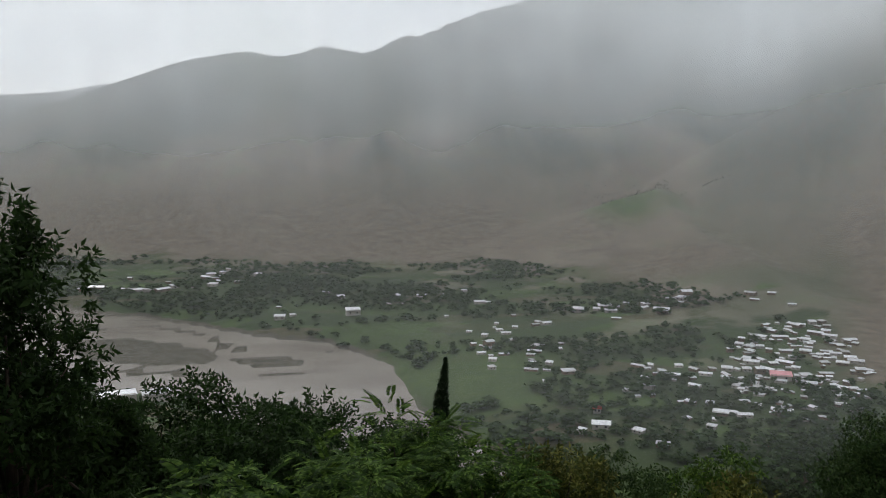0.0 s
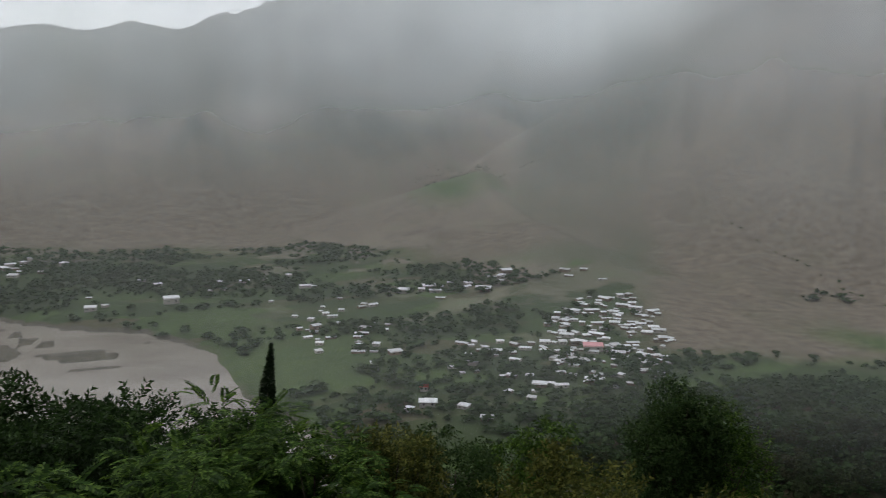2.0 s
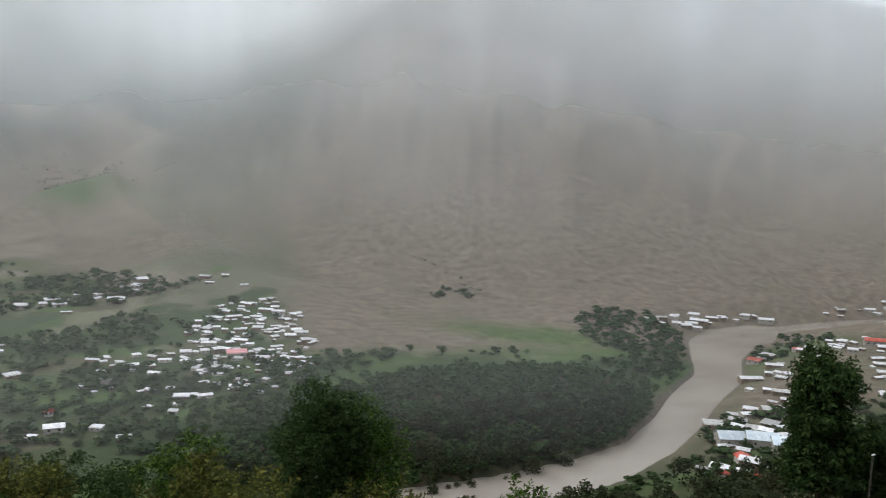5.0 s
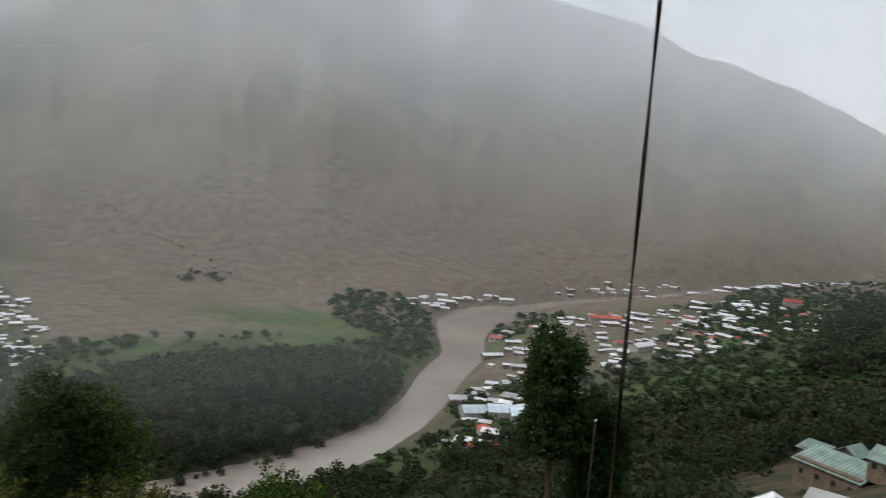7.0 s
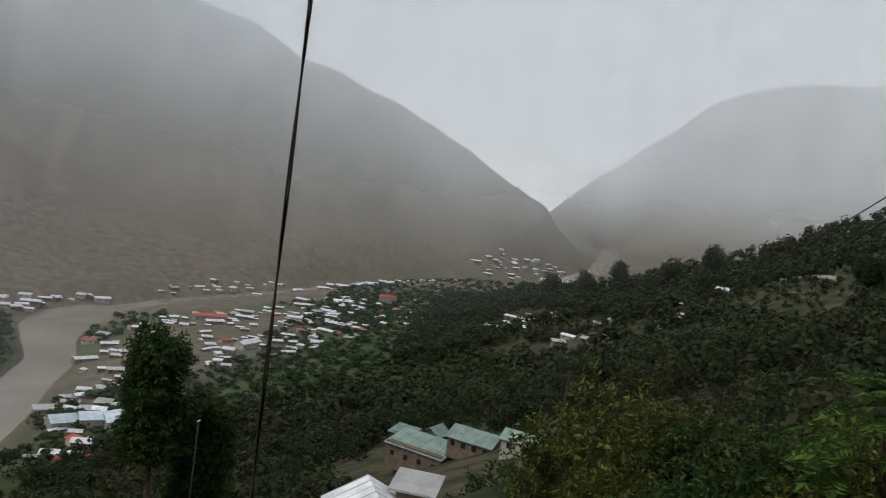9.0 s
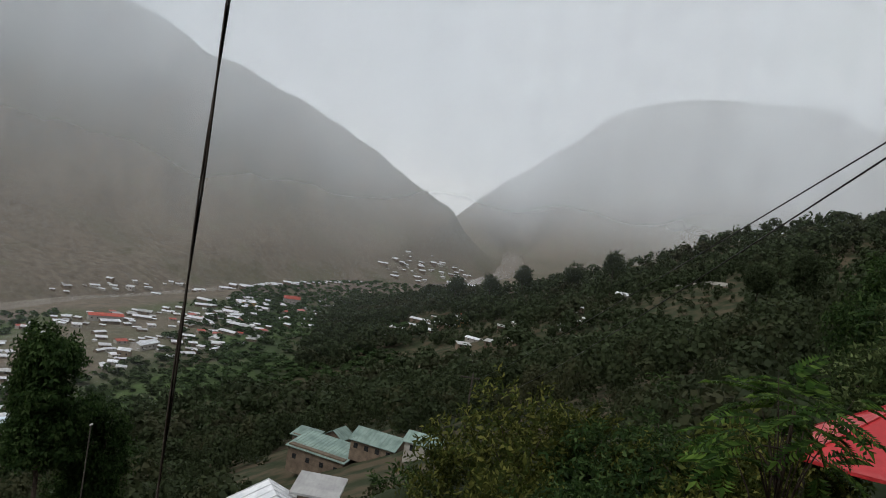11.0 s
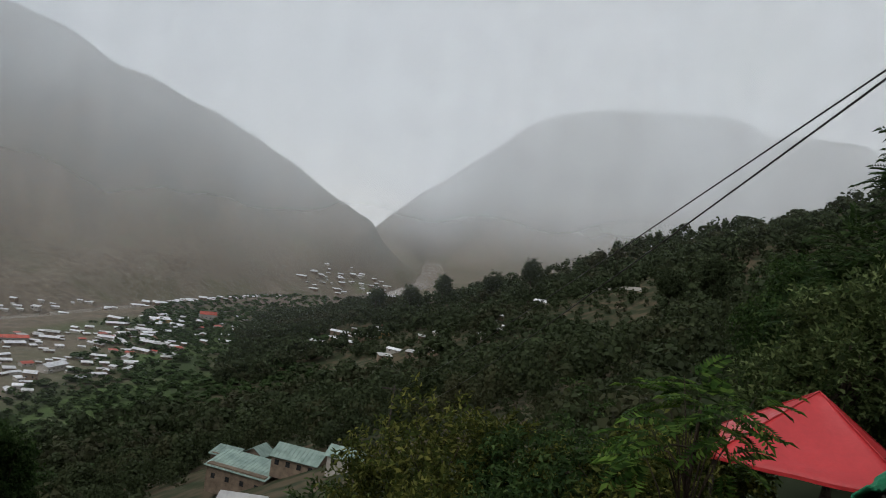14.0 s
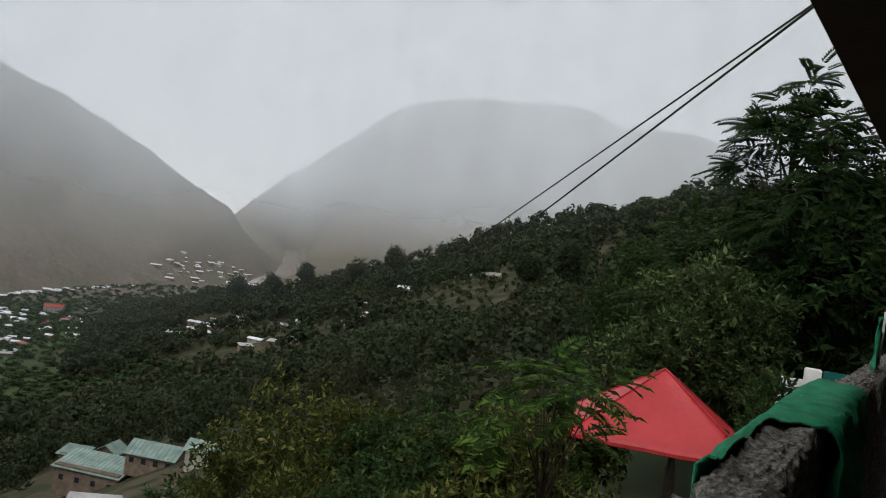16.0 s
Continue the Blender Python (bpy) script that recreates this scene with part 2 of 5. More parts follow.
def crest(rows):
    """Points of a crest, given by bearing, distance and the angle at which they rise over the terrace."""
    return [(*polar(az, d), EYE_Z + d * math.tan(radians(el))) for az, d, el in rows]


# crest lines and the steepness of their flanks
MAIN_RIDGE = crest([(-62, 1900, 8), (-34, 1750, -0.5), (-25.5, 1700, 2.2), (-20.4, 1680, 4.0), (-15, 1670, 5.9), (-12.2, 1680, 6.7), (-8, 1650, 6.75), (-6.1, 1650, 7.3), (-4.8, 1650, 7.1), (-3.5, 1640, 6.8), (-1, 1660, 7.9), (1, 1700, 8.2), (4.3, 1800, 9.4), (8, 1980, 10.4), (12, 2300, 12), (16, 2600, 13.5), (22, 2900, 14), (32, 3000, 14)])
LEFT_RIDGE = crest([(-45, 2900, 6), (-30, 3000, 4.6), (-25.4, 3000, 3.6), (-17, 3000, 4.6), (-12, 2900, 5)])
SHELF = [(1500, 400, 70), (1900, 290, 52), (2300, 190, 34), (2650, 110, 10)]
SPUR = crest([(4, 1420, -5.4), (8.5, 1250, -4.7), (11.7, 1150, -3.8), (14.2, 1120, -2.7), (16.4, 1130, -2.0), (17.3, 1020, -3.9), (19.7, 930, -5.5), (22.8, 840, -7.2), (27.3, 720, -10.7)])
EAST_RIDGE = crest([(19.8, 1420, -3.3), (22.3, 1400, 0.0), (26, 1420, 4.1), (29.5, 1420, 6.2), (33.3, 1420, 7.9), (38, 1560, 10.2), (48, 1950, 12.5), (56, 2000, 11.4), (61.3, 2120, 10.0), (66.0, 2150, 9.2), (69.0, 2150, 7.6), (71, 2150, 7.2), (75.4, 2200, 5.8), (80.4, 2300, 3.5), (84.9, 2400, 0.5), (88.3, 2550, -1.1), (91.0, 2700, -3.0)])
EAST_SHOULDER = crest([(66, 1900, 4.6), (70, 1760, 2.8), (74.4, 1700, 1.8), (77.9, 1720, -0.7), (81.2, 1780, -2.6), (84, 1820, -4.4)])
FAR_RIDGE = crest([(86.6, 3300, -3.2), (88.4, 3450, -0.8), (91, 3550, 2.2), (94.4, 3650, 5.7), (97.8, 3700, 8.5), (101.5, 3700, 9.6), (108.8, 3700, 9.9), (112.1, 3650, 9.1), (117.6, 3600, 8.7), (120.2, 3500, 8.0), (130, 3400, 6.5), (150, 3300, 6)])
END_RIDGE = crest([(70, 4600, 1.0), (83.1, 4550, -0.4), (86.5, 4550, -0.8), (89.1, 4550, -0.9), (93, 4550, -0.2)])
NEAR_HILL = [(-900, -420, 240), (-420, -220, 185), (-160, -110, 160), (0, -45, 152), (70, -85, 150), (230, -140, 149), (420, -182, 139), (540, -180, 119), (700, -118, 105), (850, -47, 80), (960, 20, 54), (1080, 70, 12)]
FAR_SHOULDER = crest([(128, 560, 6.0), (119, 640, 5.4), (113.8, 720, 3.3), (111.3, 760, 2.4), (107.6, 800, 1.2), (103, 830, -0.9), (99.5, 850, -1.9), (97, 900, -3.3), (94.5, 930, -4.9)])
BACK_HILL = [(-1200, -700, 400), (-200, -600, 420), (200, -620, 400)]
RIVER = [(-1500, 1400, 60), (-800, 1030, 70), (-420, 785, 78), (-250, 670, 90), (-140, 600, 88), (-78, 555, 74), (-42, 470, 50), (10, 380, 34), (90, 310, 24), (170, 285, 21), (230, 268, 19), (300, 262, 15), (350, 268, 13), (400, 288, 13), (450, 312, 14), (508, 334, 15), (560, 372, 19), (605, 400, 26), (645, 410, 29), (685, 415, 20), (720, 404, 12), (800, 391, 11), (870, 366, 11), (1100, 300, 12), (1400, 130, 14), (1700, 20, 18), (2100, -50, 26), (2700, -85, 34), (3400, -110, 40)]


def to_line(x, y, pts):
    """Distance to the nearest point of a line of points, and the third number there."""
    best, val = np.full(np.shape(x), 1e9), np.zeros(np.shape(x))
    for (x0, y0, z0), (x1, y1, z1) in zip(pts, pts[1:]):
        dx, dy = x1 - x0, y1 - y0
        k = np.clip(((x - x0) * dx + (y - y0) * dy) / (dx * dx + dy * dy), 0, 1)
        d = np.hypot(x - x0 - k * dx, y - y0 - k * dy)
        near = d < best
        best, val = np.where(near, d, best), np.where(near, z0 + k * (z1 - z0), val)
    return best, val


def flank(x, y, pts, steep):
    """The highest of the slopes that fall from each stretch of a crest."""
    top = np.full(np.shape(x), -1e3)
    for (x0, y0, z0), (x1, y1, z1) in zip(pts, pts[1:]):
        dx, dy = x1 - x0, y1 - y0
        k = np.clip(((x - x0) * dx + (y - y0) * dy) / (dx * dx + dy * dy), 0, 1)
        d = np.hypot(x - x0 - k * dx, y - y0 - k * dy)
        top = np.maximum(top, z0 + k * (z1 - z0) - steep * d)
    return top


RIDGES = {
    "main": ((MAIN_RIDGE, 0.60, 0.12), (LEFT_RIDGE, 0.5, 1.0)),
    "ridge": ((EAST_RIDGE, 0.56, 0.25), (EAST_SHOULDER, 0.58, 0.5)),
    "spur": ((SPUR, 0.38, 0.2), (SHELF, 0.22, 1.0)),
    "far": ((FAR_RIDGE, 0.95, 0.4),),
    "end": ((END_RIDGE, 0.5, 1.0),),
    "back": ((BACK_HILL, 0.6, 1.0),),
}


def mountains(x, y, rough=1.0, sets=tuple(RIDGES)):
    wx = 70 * (fbm(x / 400, y / 400, 3, 40) - 0.5) * 2
    wy = 70 * (fbm(x / 400, y / 400, 3, 50) - 0.5) * 2
    h = np.full(np.shape(x), -1e3)
    below = np.zeros(np.shape(x))
    for key in sets:
        for pts, steep, warp in RIDGES[key]:
            f = flank(x + wx * warp, y + wy * warp, pts, steep)
            d, _ = to_line(x + wx * warp, y + wy * warp, pts)
            below = np.where(f > h, steep * d, below)
            h = np.maximum(h, f)
    cut = np.clip((h - 40) / 160, 0.12, 1) * np.clip(below / 110, 0.12, 1)
    # gullies run down towards the river
    az, r = np.degrees(np.arctan2(x, y)), np.hypot(x, y)
    wind = 3.2 * (fbm(x / 300, y / 300, 3, 27) - 0.5)
    gully = 0.5 * (1 - ridged((az + wind) / 5.5, r / 420, 3, 7)) + 0.5 * (1 - ridged(x / 260, y / 260, 4, 8))
    h = h - rough * cut * (130 * gully - 44)
    # scree and fans ease the foot of the slopes into the valley
    foot = 34.0
    return np.where(h > 150, h, foot * np.log1p(np.exp(np.clip(h / foot, -20, 20))))


# where the bare slopes begin to rise from the fields, by bearing
FOOT_AZ = (-60, -36, -21, -16, -7, 2, 9, 19, 26, 31, 34, 40, 48, 54, 63, 70, 74, 80, 86)
FOOT_R = (1300, 1150, 1060, 1025, 930, 890, 860, 840, 800, 700, 640, 720, 860, 960, 1120, 1270, 1400, 1750, 2400)
RISE_AZ, RISE = (-60, -20, -8, 9, 27, 33, 55, 72, 80, 86), (0.16, 0.15, 0.13, 0.07, 0.06, 0.19, 0.18, 0.12, 0.06, 0.0)


def apron(x, y):
    """Scree slopes between the fields and the mountains."""
    az, r = np.degrees(np.arctan2(x, y)), np.hypot(x, y)
    k = r - np.interp(az, FOOT_AZ, FOOT_R, 99999, 99999) + 90 * (fbm(x / 150, y / 150, 3, 83) - 0.5)
    up = np.clip(k, 0, 320)
    return np.where(k > 0, 12 + up * np.interp(az, RISE_AZ, RISE) * np.clip(up / 120, 0.4, 1) - np.clip(up / 300, 0, 1) * 26 * (1 - ridged(x / 170, y / 170, 3, 87)), -100)


# gravel bars in the wide reach of the river: centre, half length and width, turn
BARS = ((-212, 640, 78, 40, -32), (-104, 604, 35, 20, -18), (-205, 718, 62, 7, -36), (-150, 664, 36, 6, -40), (-137, 640, 20, 6, -30), (-300, 742, 60, 12, -35), (-70, 640, 16, 3, -40), (-90, 570, 22, 5, 10), (-190, 575, 60, 9, -6))


def bars(x, y):
    up = np.zeros(np.shape(x))
    wob = 0.55 * (fbm(x / 26, y / 26, 4, 33) - 0.5)
    for cx, cy, a, b, turn in BARS:
        c, s = math.cos(radians(turn)), math.sin(radians(turn))
        u, v = ((x - cx) * c + (y - cy) * s) / a, (-(x - cx) * s + (y - cy) * c) / b
        up = np.maximum(up, np.clip((1 - np.hypot(u, v) + wob) * 22, 0, 3.4))
    return up


def ground_z(x, y):
    x, y = np.asarray(x, float), np.asarray(y, float)
    r = np.hypot(x, y)
    d, w = to_line(x, y, RIVER)
    w = w * (0.85 + 0.3 * fbm(x / 60, y / 60, 3, 21))
    floor = 1.6 + 9 * np.clip((d - w) / 350, 0, 1) ** 0.8 + 16 * np.clip((d - w - 250) / 700, 0, 1) + 1.5 * (fbm(x / 70, y / 70, 3, 3) - 0.5)
    bed = -2.5 + bars(x, y)
    k = np.clip((d - w) / 7 + 0.5, 0, 1)
    h = bed + (floor - bed) * k * k * (3 - 2 * k)
    m = np.maximum(mountains(x, y), apron(x, y))
    hill = np.maximum(np.maximum(flank(x, y, NEAR_HILL, 0.44), flank(x, y, FAR_SHOULDER, 0.5)), 145 - 0.75 * np.clip(np.hypot(x - 9, y + 13) - 15, 0, None))
    hill = hill + np.clip((r - 60) / 200, 0, 1) * 16 * (fbm(x / 110, y / 110, 4, 13) - 0.5)
    top = np.maximum(m - 4, hill)
    soft = 14.0
    away = np.clip((d - w) / (40 + 0.07 * np.clip(r - 900, 0, None)), 0, 1)
    lift = np.where(top - h > 40, top, h + soft * np.log1p(np.exp(np.clip((top - h) / soft, -30, 30))))
    return h + (lift - h) * away


def wooded(x, y):
    """Share of ground under trees and painted ridge shade, from 0 to 1."""
    d, w = to_line(x, y, RIVER)
    hill = np.maximum(flank(x, y, NEAR_HILL, 0.44), flank(x, y, FAR_SHOULDER, 0.5))
    a = np.clip((hill + 14) / 18, 0, 1)
    # the wood in the river's bend
    b = np.clip(1 - np.hypot((x - 280) / 145, (y - 342) / 72), 0, 0.25) * 4
    # shade of the eastern ridge's face behind the spur, painted into ground colour
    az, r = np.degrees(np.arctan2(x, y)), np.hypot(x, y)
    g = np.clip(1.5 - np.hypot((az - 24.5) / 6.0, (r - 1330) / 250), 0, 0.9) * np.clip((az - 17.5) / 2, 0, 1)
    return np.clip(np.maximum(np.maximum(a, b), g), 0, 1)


def bare_ground(x, y):
    a = np.clip(1.3 - np.hypot((x - 285) / 150, (y - 850) / 70), 0, 1)
    b = np.clip(1.3 - np.hypot((x - 470) / 130, (y - 500) / 80), 0, 1)
    f = np.clip((x - 900) / 200, 0, 0.8)
    c = np.clip(1.3 - np.hypot((x - 560) / 260, (y - 270) / 60), 0, 0.85)
    e = np.clip((np.degrees(np.arctan2(x, y)) - 26.5) / 3, 0, 1) * np.clip((y + 0.35 * x - 560) / 30, 0, 1) * np.clip((1050 - x) / 60, 0, 1)
    up = np.clip((apron(x, y) - 12) / 10, 0, 1) * np.clip((170 - mountains(x, y)) / 90, 0, 1)
    a = np.maximum(np.maximum(np.maximum(a, e), f), up)
    return np.clip(np.maximum(np.maximum(a, b), c) + 0.8 * (fbm(x / 40, y / 40, 3, 61) - 0.5) * np.clip(3 * np.maximum(a, np.maximum(b, c)), 0, 1), 0, 1)


def meadow(x, y):
    """Green pasture: the top of the spur, the strip under it and the field on the shoulder."""
    az, r = np.degrees(np.arctan2(x, y)), np.hypot(x, y)
    a = np.clip(1.5 - np.hypot((az - 14.6) / 2.6, (r - 1125) / 75), 0, 1)
    b = np.clip(1.6 - np.hypot((az - 44) / 4.5, (r - 640) / 28), 0, 1)
    c = np.clip(1.4 - np.hypot((az - 103.4) / 2.4, (r - 625) / 24), 0, 1)
    d = np.clip(1.5 - np.hypot((az - 3) / 6, (r - 560) / 60), 0, 0.8)
    f = np.clip(1.5 - np.hypot((az - 8) / 6, (r - 500) / 40), 0, 0.8)
    return np.clip(np.maximum.reduce([a, b, c, d, f]) + 0.9 * (fbm(x / 30, y / 30, 3, 66) - 0.5) * np.clip(3 * np.maximum.reduce([a, b, c, d, f]), 0, 1), 0, 1)


def mesh_object(name, verts, faces, mat, parent=None, smooth=False):
    me = bpy.data.meshes.new(name)
    me.from_pydata(verts, [], faces)
    me.materials.append(mat)
    if smooth:
        me.polygons.foreach_set("use_smooth", np.ones(len(me.polygons), bool))
    me.update()
    ob = new(name, me)
    ob.parent = parent
    return ob


def sheet(name, azs, rs, zfun, mat, keep=None, wrap=False):
    az, r = np.meshgrid(np.radians(azs), rs, indexing="ij")
    x, y = r * np.sin(az), r * np.cos(az)
    z = zfun(x, y)
    na, nr = az.shape
    v = np.stack([x, y, z], -1).reshape(-1, 3)
    i = np.arange(na if wrap else na - 1)[:, None]
    j = np.arange(nr - 1)[None]
    a, b = i * nr + j, ((i + 1) % na) * nr + j
    f = np.stack([a, a + 1, b + 1, b], -1).reshape(-1, 4)
    if keep is not None:
        ok = keep(x, y, z).reshape(-1)
        f = f[ok[f].any(1)]
        used = np.unique(f)
        back = np.zeros(len(v), int)
        back[used] = np.arange(len(used))
        v, f = v[used], back[f]
    me = bpy.data.meshes.new(name)
    me.vertices.add(len(v))
    me.vertices.foreach_set("co", v.astype(np.float32).ravel())
    me.loops.add(len(f) * 4)
    me.loops.foreach_set("vertex_index", f.astype(np.int32).ravel())
    me.polygons.add(len(f))
    me.polygons.foreach_set("loop_start", np.arange(len(f), dtype=np.int32) * 4)
    me.polygons.foreach_set("use_smooth", np.ones(len(f), bool))
    me.update(calc_edges=True)
    me.materials.append(mat)
    return new(name, me), v


AZ = np.concatenate([np.arange(-36, 132, 0.3), np.arange(132, 324, 4.0)])
RS = np.concatenate([[0.5], np.geomspace(6, 4900, 330)])
ground, gv = sheet("ground", AZ, RS, ground_z, EARTH, wrap=True)
# wood holds the tree cover and the ridge's painted shade
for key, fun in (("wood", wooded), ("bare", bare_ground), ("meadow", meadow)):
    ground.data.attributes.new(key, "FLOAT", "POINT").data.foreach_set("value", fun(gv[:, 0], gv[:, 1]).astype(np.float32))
tagged(ground, "brown and green mountain valley ground with fields and bare slopes", "ground", kind="structure")

water = mesh_object("water", [(-2500, 150, 0), (4700, -250, 0), (4700, 900, 0), (-2500, 2200, 0)], [(0, 1, 2, 3)], WATER)
tagged(water, "grey-brown silty river winding through the valley", "river", kind="structure")

# veils of rain mist across the valley, thicker higher up and farther off; each thins out where it meets the ground
MIST = mist_material("rain_mist", (0.90, 0.95, 0.985, 1))
FAR_MIST = mist_material("far_rain_mist", (0.80, 0.84, 0.88, 1))
MIST_AZ = np.arange(-80, 176, 1.0)
# the cloud hangs deepest in the side valley behind the spur, beyond the eastern ridge
SIDE_AZ, SIDE_NEAR, SIDE_FAR = (4, 14, 30, 44, 54), (1.0, 0.75, 0.65, 0.95, 1.1), (1.0, 1.2, 1.35, 1.25, 1.0)
CLOUD_AZ, CLOUD = (-30, -12, 8, 20, 40, 54, 66, 80, 130), (0.8, 0.95, 1.1, 1.2, 1.3, 1.3, 1.1, 0.85, 0.8)
# distance, share low down, share high up, heights between which it thickens, material
VEILS = (
    (210, 0.04, 0.05, 0, 200, MIST),
    (640, 0.025, 0.09, 20, 200, MIST),
    (1010, 0.05, 0.24, 30, 260, MIST),
    (1300, 0.10, 0.28, 40, 330, MIST),
    (1640, 0.12, 0.30, 60, 420, MIST),
    (2500, 0.30, 0.34, 80, 500, FAR_MIST),
    (3250, 0.40, 0.36, 80, 700, FAR_MIST),
)


def veil(dist, low, high, z0, z1, mat):
    az = np.radians(MIST_AZ)
    tz = np.concatenate([np.linspace(0, 0.6, 54), np.linspace(0.64, 1, 8)])
    zs = -5 + (250 + dist * 0.55) * tz
    a, z = np.meshgrid(az, zs, indexing="ij")
    x, y = dist * np.sin(a), dist * np.cos(a)
    gz = ground_z(dist * np.sin(az), dist * np.cos(az))[:, None]
    k = np.clip((z - z0) / (z1 - z0), 0, 1)
    thick = (low + (high - low) * k * k * (3 - 2 * k)) * np.interp(np.degrees(a), CLOUD_AZ, CLOUD)
    if 900 < dist < 2000:
        thick = thick * np.interp(np.degrees(a), SIDE_AZ, SIDE_FAR if dist > 1500 else SIDE_NEAR)
    clear = np.clip((z - gz - 22) / ((0.10 if dist > 1500 else 0.14) * dist), 0, 1)
    thick = thick * clear * clear * (3 - 2 * clear)
    na, nz = a.shape
    i, j = np.arange(na - 1)[:, None], np.arange(nz - 1)[None]
    q = i * nz + j
    f = np.stack([q, q + nz, q + nz + 1, q + 1], -1).reshape(-1, 4)
    ok = thick.reshape(-1)[f].max(1) > 1e-4
    ob = bulk("mist", np.stack([x, y, z], -1).reshape(-1, 3), f[ok], mat)
    ob.data.attributes.new("veil", "FLOAT", "POINT").data.foreach_set("value", thick.astype(np.float32).ravel())
    tagged(ob, "thin grey veil of rain mist hanging in the valley", "mist", kind="structure")


# ---------------------------------------------------------------- builders
def base(name, m, label, category, group=""):
    ob = new(name)
    ob.empty_display_size = 0.3
    ob.matrix_basis = m
    return tagged(ob, label, category, group)


def part(name, bm, mat, parent, label=""):
    me = bpy.data.meshes.new(name)
    bm.to_mesh(me)
    bm.free()
    me.materials.append(mat)
    ob = new(name, me)
    ob.parent = parent
    return tagged(ob, label)


def box(bm, x0, x1, y0, y1, z0, z1, bevel=0.0):
    r = bmesh.ops.create_cube(bm, size=1)
    bmesh.ops.scale(bm, vec=(x1 - x0, y1 - y0, z1 - z0), verts=r["verts"])
    bmesh.ops.translate(bm, vec=((x0 + x1) / 2, (y0 + y1) / 2, (z0 + z1) / 2), verts=r["verts"])
    if bevel:
        edges = list({e for v in r["verts"] for e in v.link_edges})
        bmesh.ops.bevel(bm, geom=edges, offset=bevel, segments=2, affect="EDGES")
    return bm


def tube(bm, pts, radii, sides=6):
    rings = []
    for i, (p, r) in enumerate(zip(pts, radii)):
        p = Vector(p)
        d = (Vector(pts[min(i + 1, len(pts) - 1)]) - Vector(pts[max(i - 1, 0)])).normalized()
        q = d.to_track_quat("Z", "Y")
        rings.append([bm.verts.new(p + q @ Vector((r * math.cos(2 * math.pi * k / sides), r * math.sin(2 * math.pi * k / sides), 0))) for k in range(sides)])
    for a, b in zip(rings, rings[1:]):
        for k in range(sides):
            f = bm.faces.new((a[k], a[(k + 1) % sides], b[(k + 1) % sides], b[k]))
            f.smooth = True
    bm.faces.new(rings[0][::-1])
    bm.faces.new(rings[-1])
    return bm


def bulk(name, v, f, mat, parent=None):
    """One mesh from arrays of places and of four-cornered faces."""
    me = bpy.data.meshes.new(name)
    me.vertices.add(len(v))
    me.vertices.foreach_set("co", np.asarray(v, np.float32).ravel())
    k = f.shape[1]
    me.loops.add(f.size)
    me.loops.foreach_set("vertex_index", f.astype(np.int32).ravel())
    me.polygons.add(len(f))
    me.polygons.foreach_set("loop_start", np.arange(len(f), dtype=np.int32) * k)
    me.update(calc_edges=True)
    me.materials.append(mat)
    ob = new(name, me)
    ob.parent = parent
    return ob


def leaf_quads(places, ways, sides, length, width, fold=0.25):
    """Leaves as four-cornered blades from a place along a way. Arrays of n rows."""
    up = np.cross(ways, sides)
    a = places
    b = places + ways * (length * 0.45)[:, None] + sides * (width * 0.5)[:, None] + up * (width * fold)[:, None]
    c = places + ways * length[:, None] - up * (length * 0.18)[:, None]
    d = places + ways * (length * 0.45)[:, None] - sides * (width * 0.5)[:, None] + up * (width * fold)[:, None]
    return np.stack([a, b, c, d], 1)


def unit(v):
    return v / (np.linalg.norm(v, axis=-1, keepdims=True) + 1e-9)


def pinnate(pairs=8, length=0.5, leaflet=0.15, wide=0.3):
    """A feather leaf along +x that droops, with leaflets on both sides."""
    t = np.linspace(0.18, 1, pairs)
    x, z = length * t * (1 - 0.12 * t), -0.32 * length * t * t
    q = []
    for s in (-1, 1):
        p = np.stack([x, 0 * x, z], 1)
        w = unit(np.stack([0.45 + 0 * x, s * np.ones_like(x), -0.35 - 0.2 * t], 1))
        sd = unit(np.cross(w, np.tile([[0.0, 0, 1]], (pairs, 1))))
        ln = leaflet * (1.0 - 0.45 * np.abs(t - 0.45))
        q.append(leaf_quads(p, w, sd, ln, ln * wide))
    tip = leaf_quads(np.array([[x[-1], 0, z[-1]]]), unit(np.array([[1.0, 0, -0.6]])), np.array([[0.0, 1, 0]]), np.array([leaflet]), np.array([leaflet * wide]))
    return np.concatenate(q + [tip])


def sprig(rng, n=8, length=0.16, wide=0.42, reach=0.3):
    """A twig's end with simple leaves round it, along +x."""
    t = np.linspace(0.1, 1, n)
    a = np.arange(n) * 2.4
    p = np.stack([reach * t, 0 * t, 0 * t], 1)
    w = unit(np.stack([0.55 + 0 * t, np.cos(a), np.sin(a) - 0.25], 1) + rng.normal(0, 0.15, (n, 3)))
    sd = unit(np.cross(w, unit(rng.normal(0, 1, (n, 3)))))
    ln = length * rng.uniform(0.7, 1.15, n)
    return leaf_quads(p, w, sd, ln, ln * wide)


def strew(quads, places, ways, sizes, rng):
    """Copies of a spray of leaves at many places, each turned along its way and rolled a little."""
    n = len(places)
    x = unit(ways)
    side = unit(np.cross(np.tile([[0.0, 0, 1]], (n, 1)), x) + rng.normal(0, 0.25, (n, 3)))
    side = unit(side - x * (side * x).sum(1, keepdims=True))
    z = np.cross(x, side)
    rot = np.stack([x, side, z], 2) * sizes[:, None, None]
    q = quads.reshape(-1, 3)
    v = np.einsum("nij,mj->nmi", rot, q) + places[:, None]
    v = v.reshape(-1, 3)
    return v, np.arange(len(v)).reshape(-1, 4)


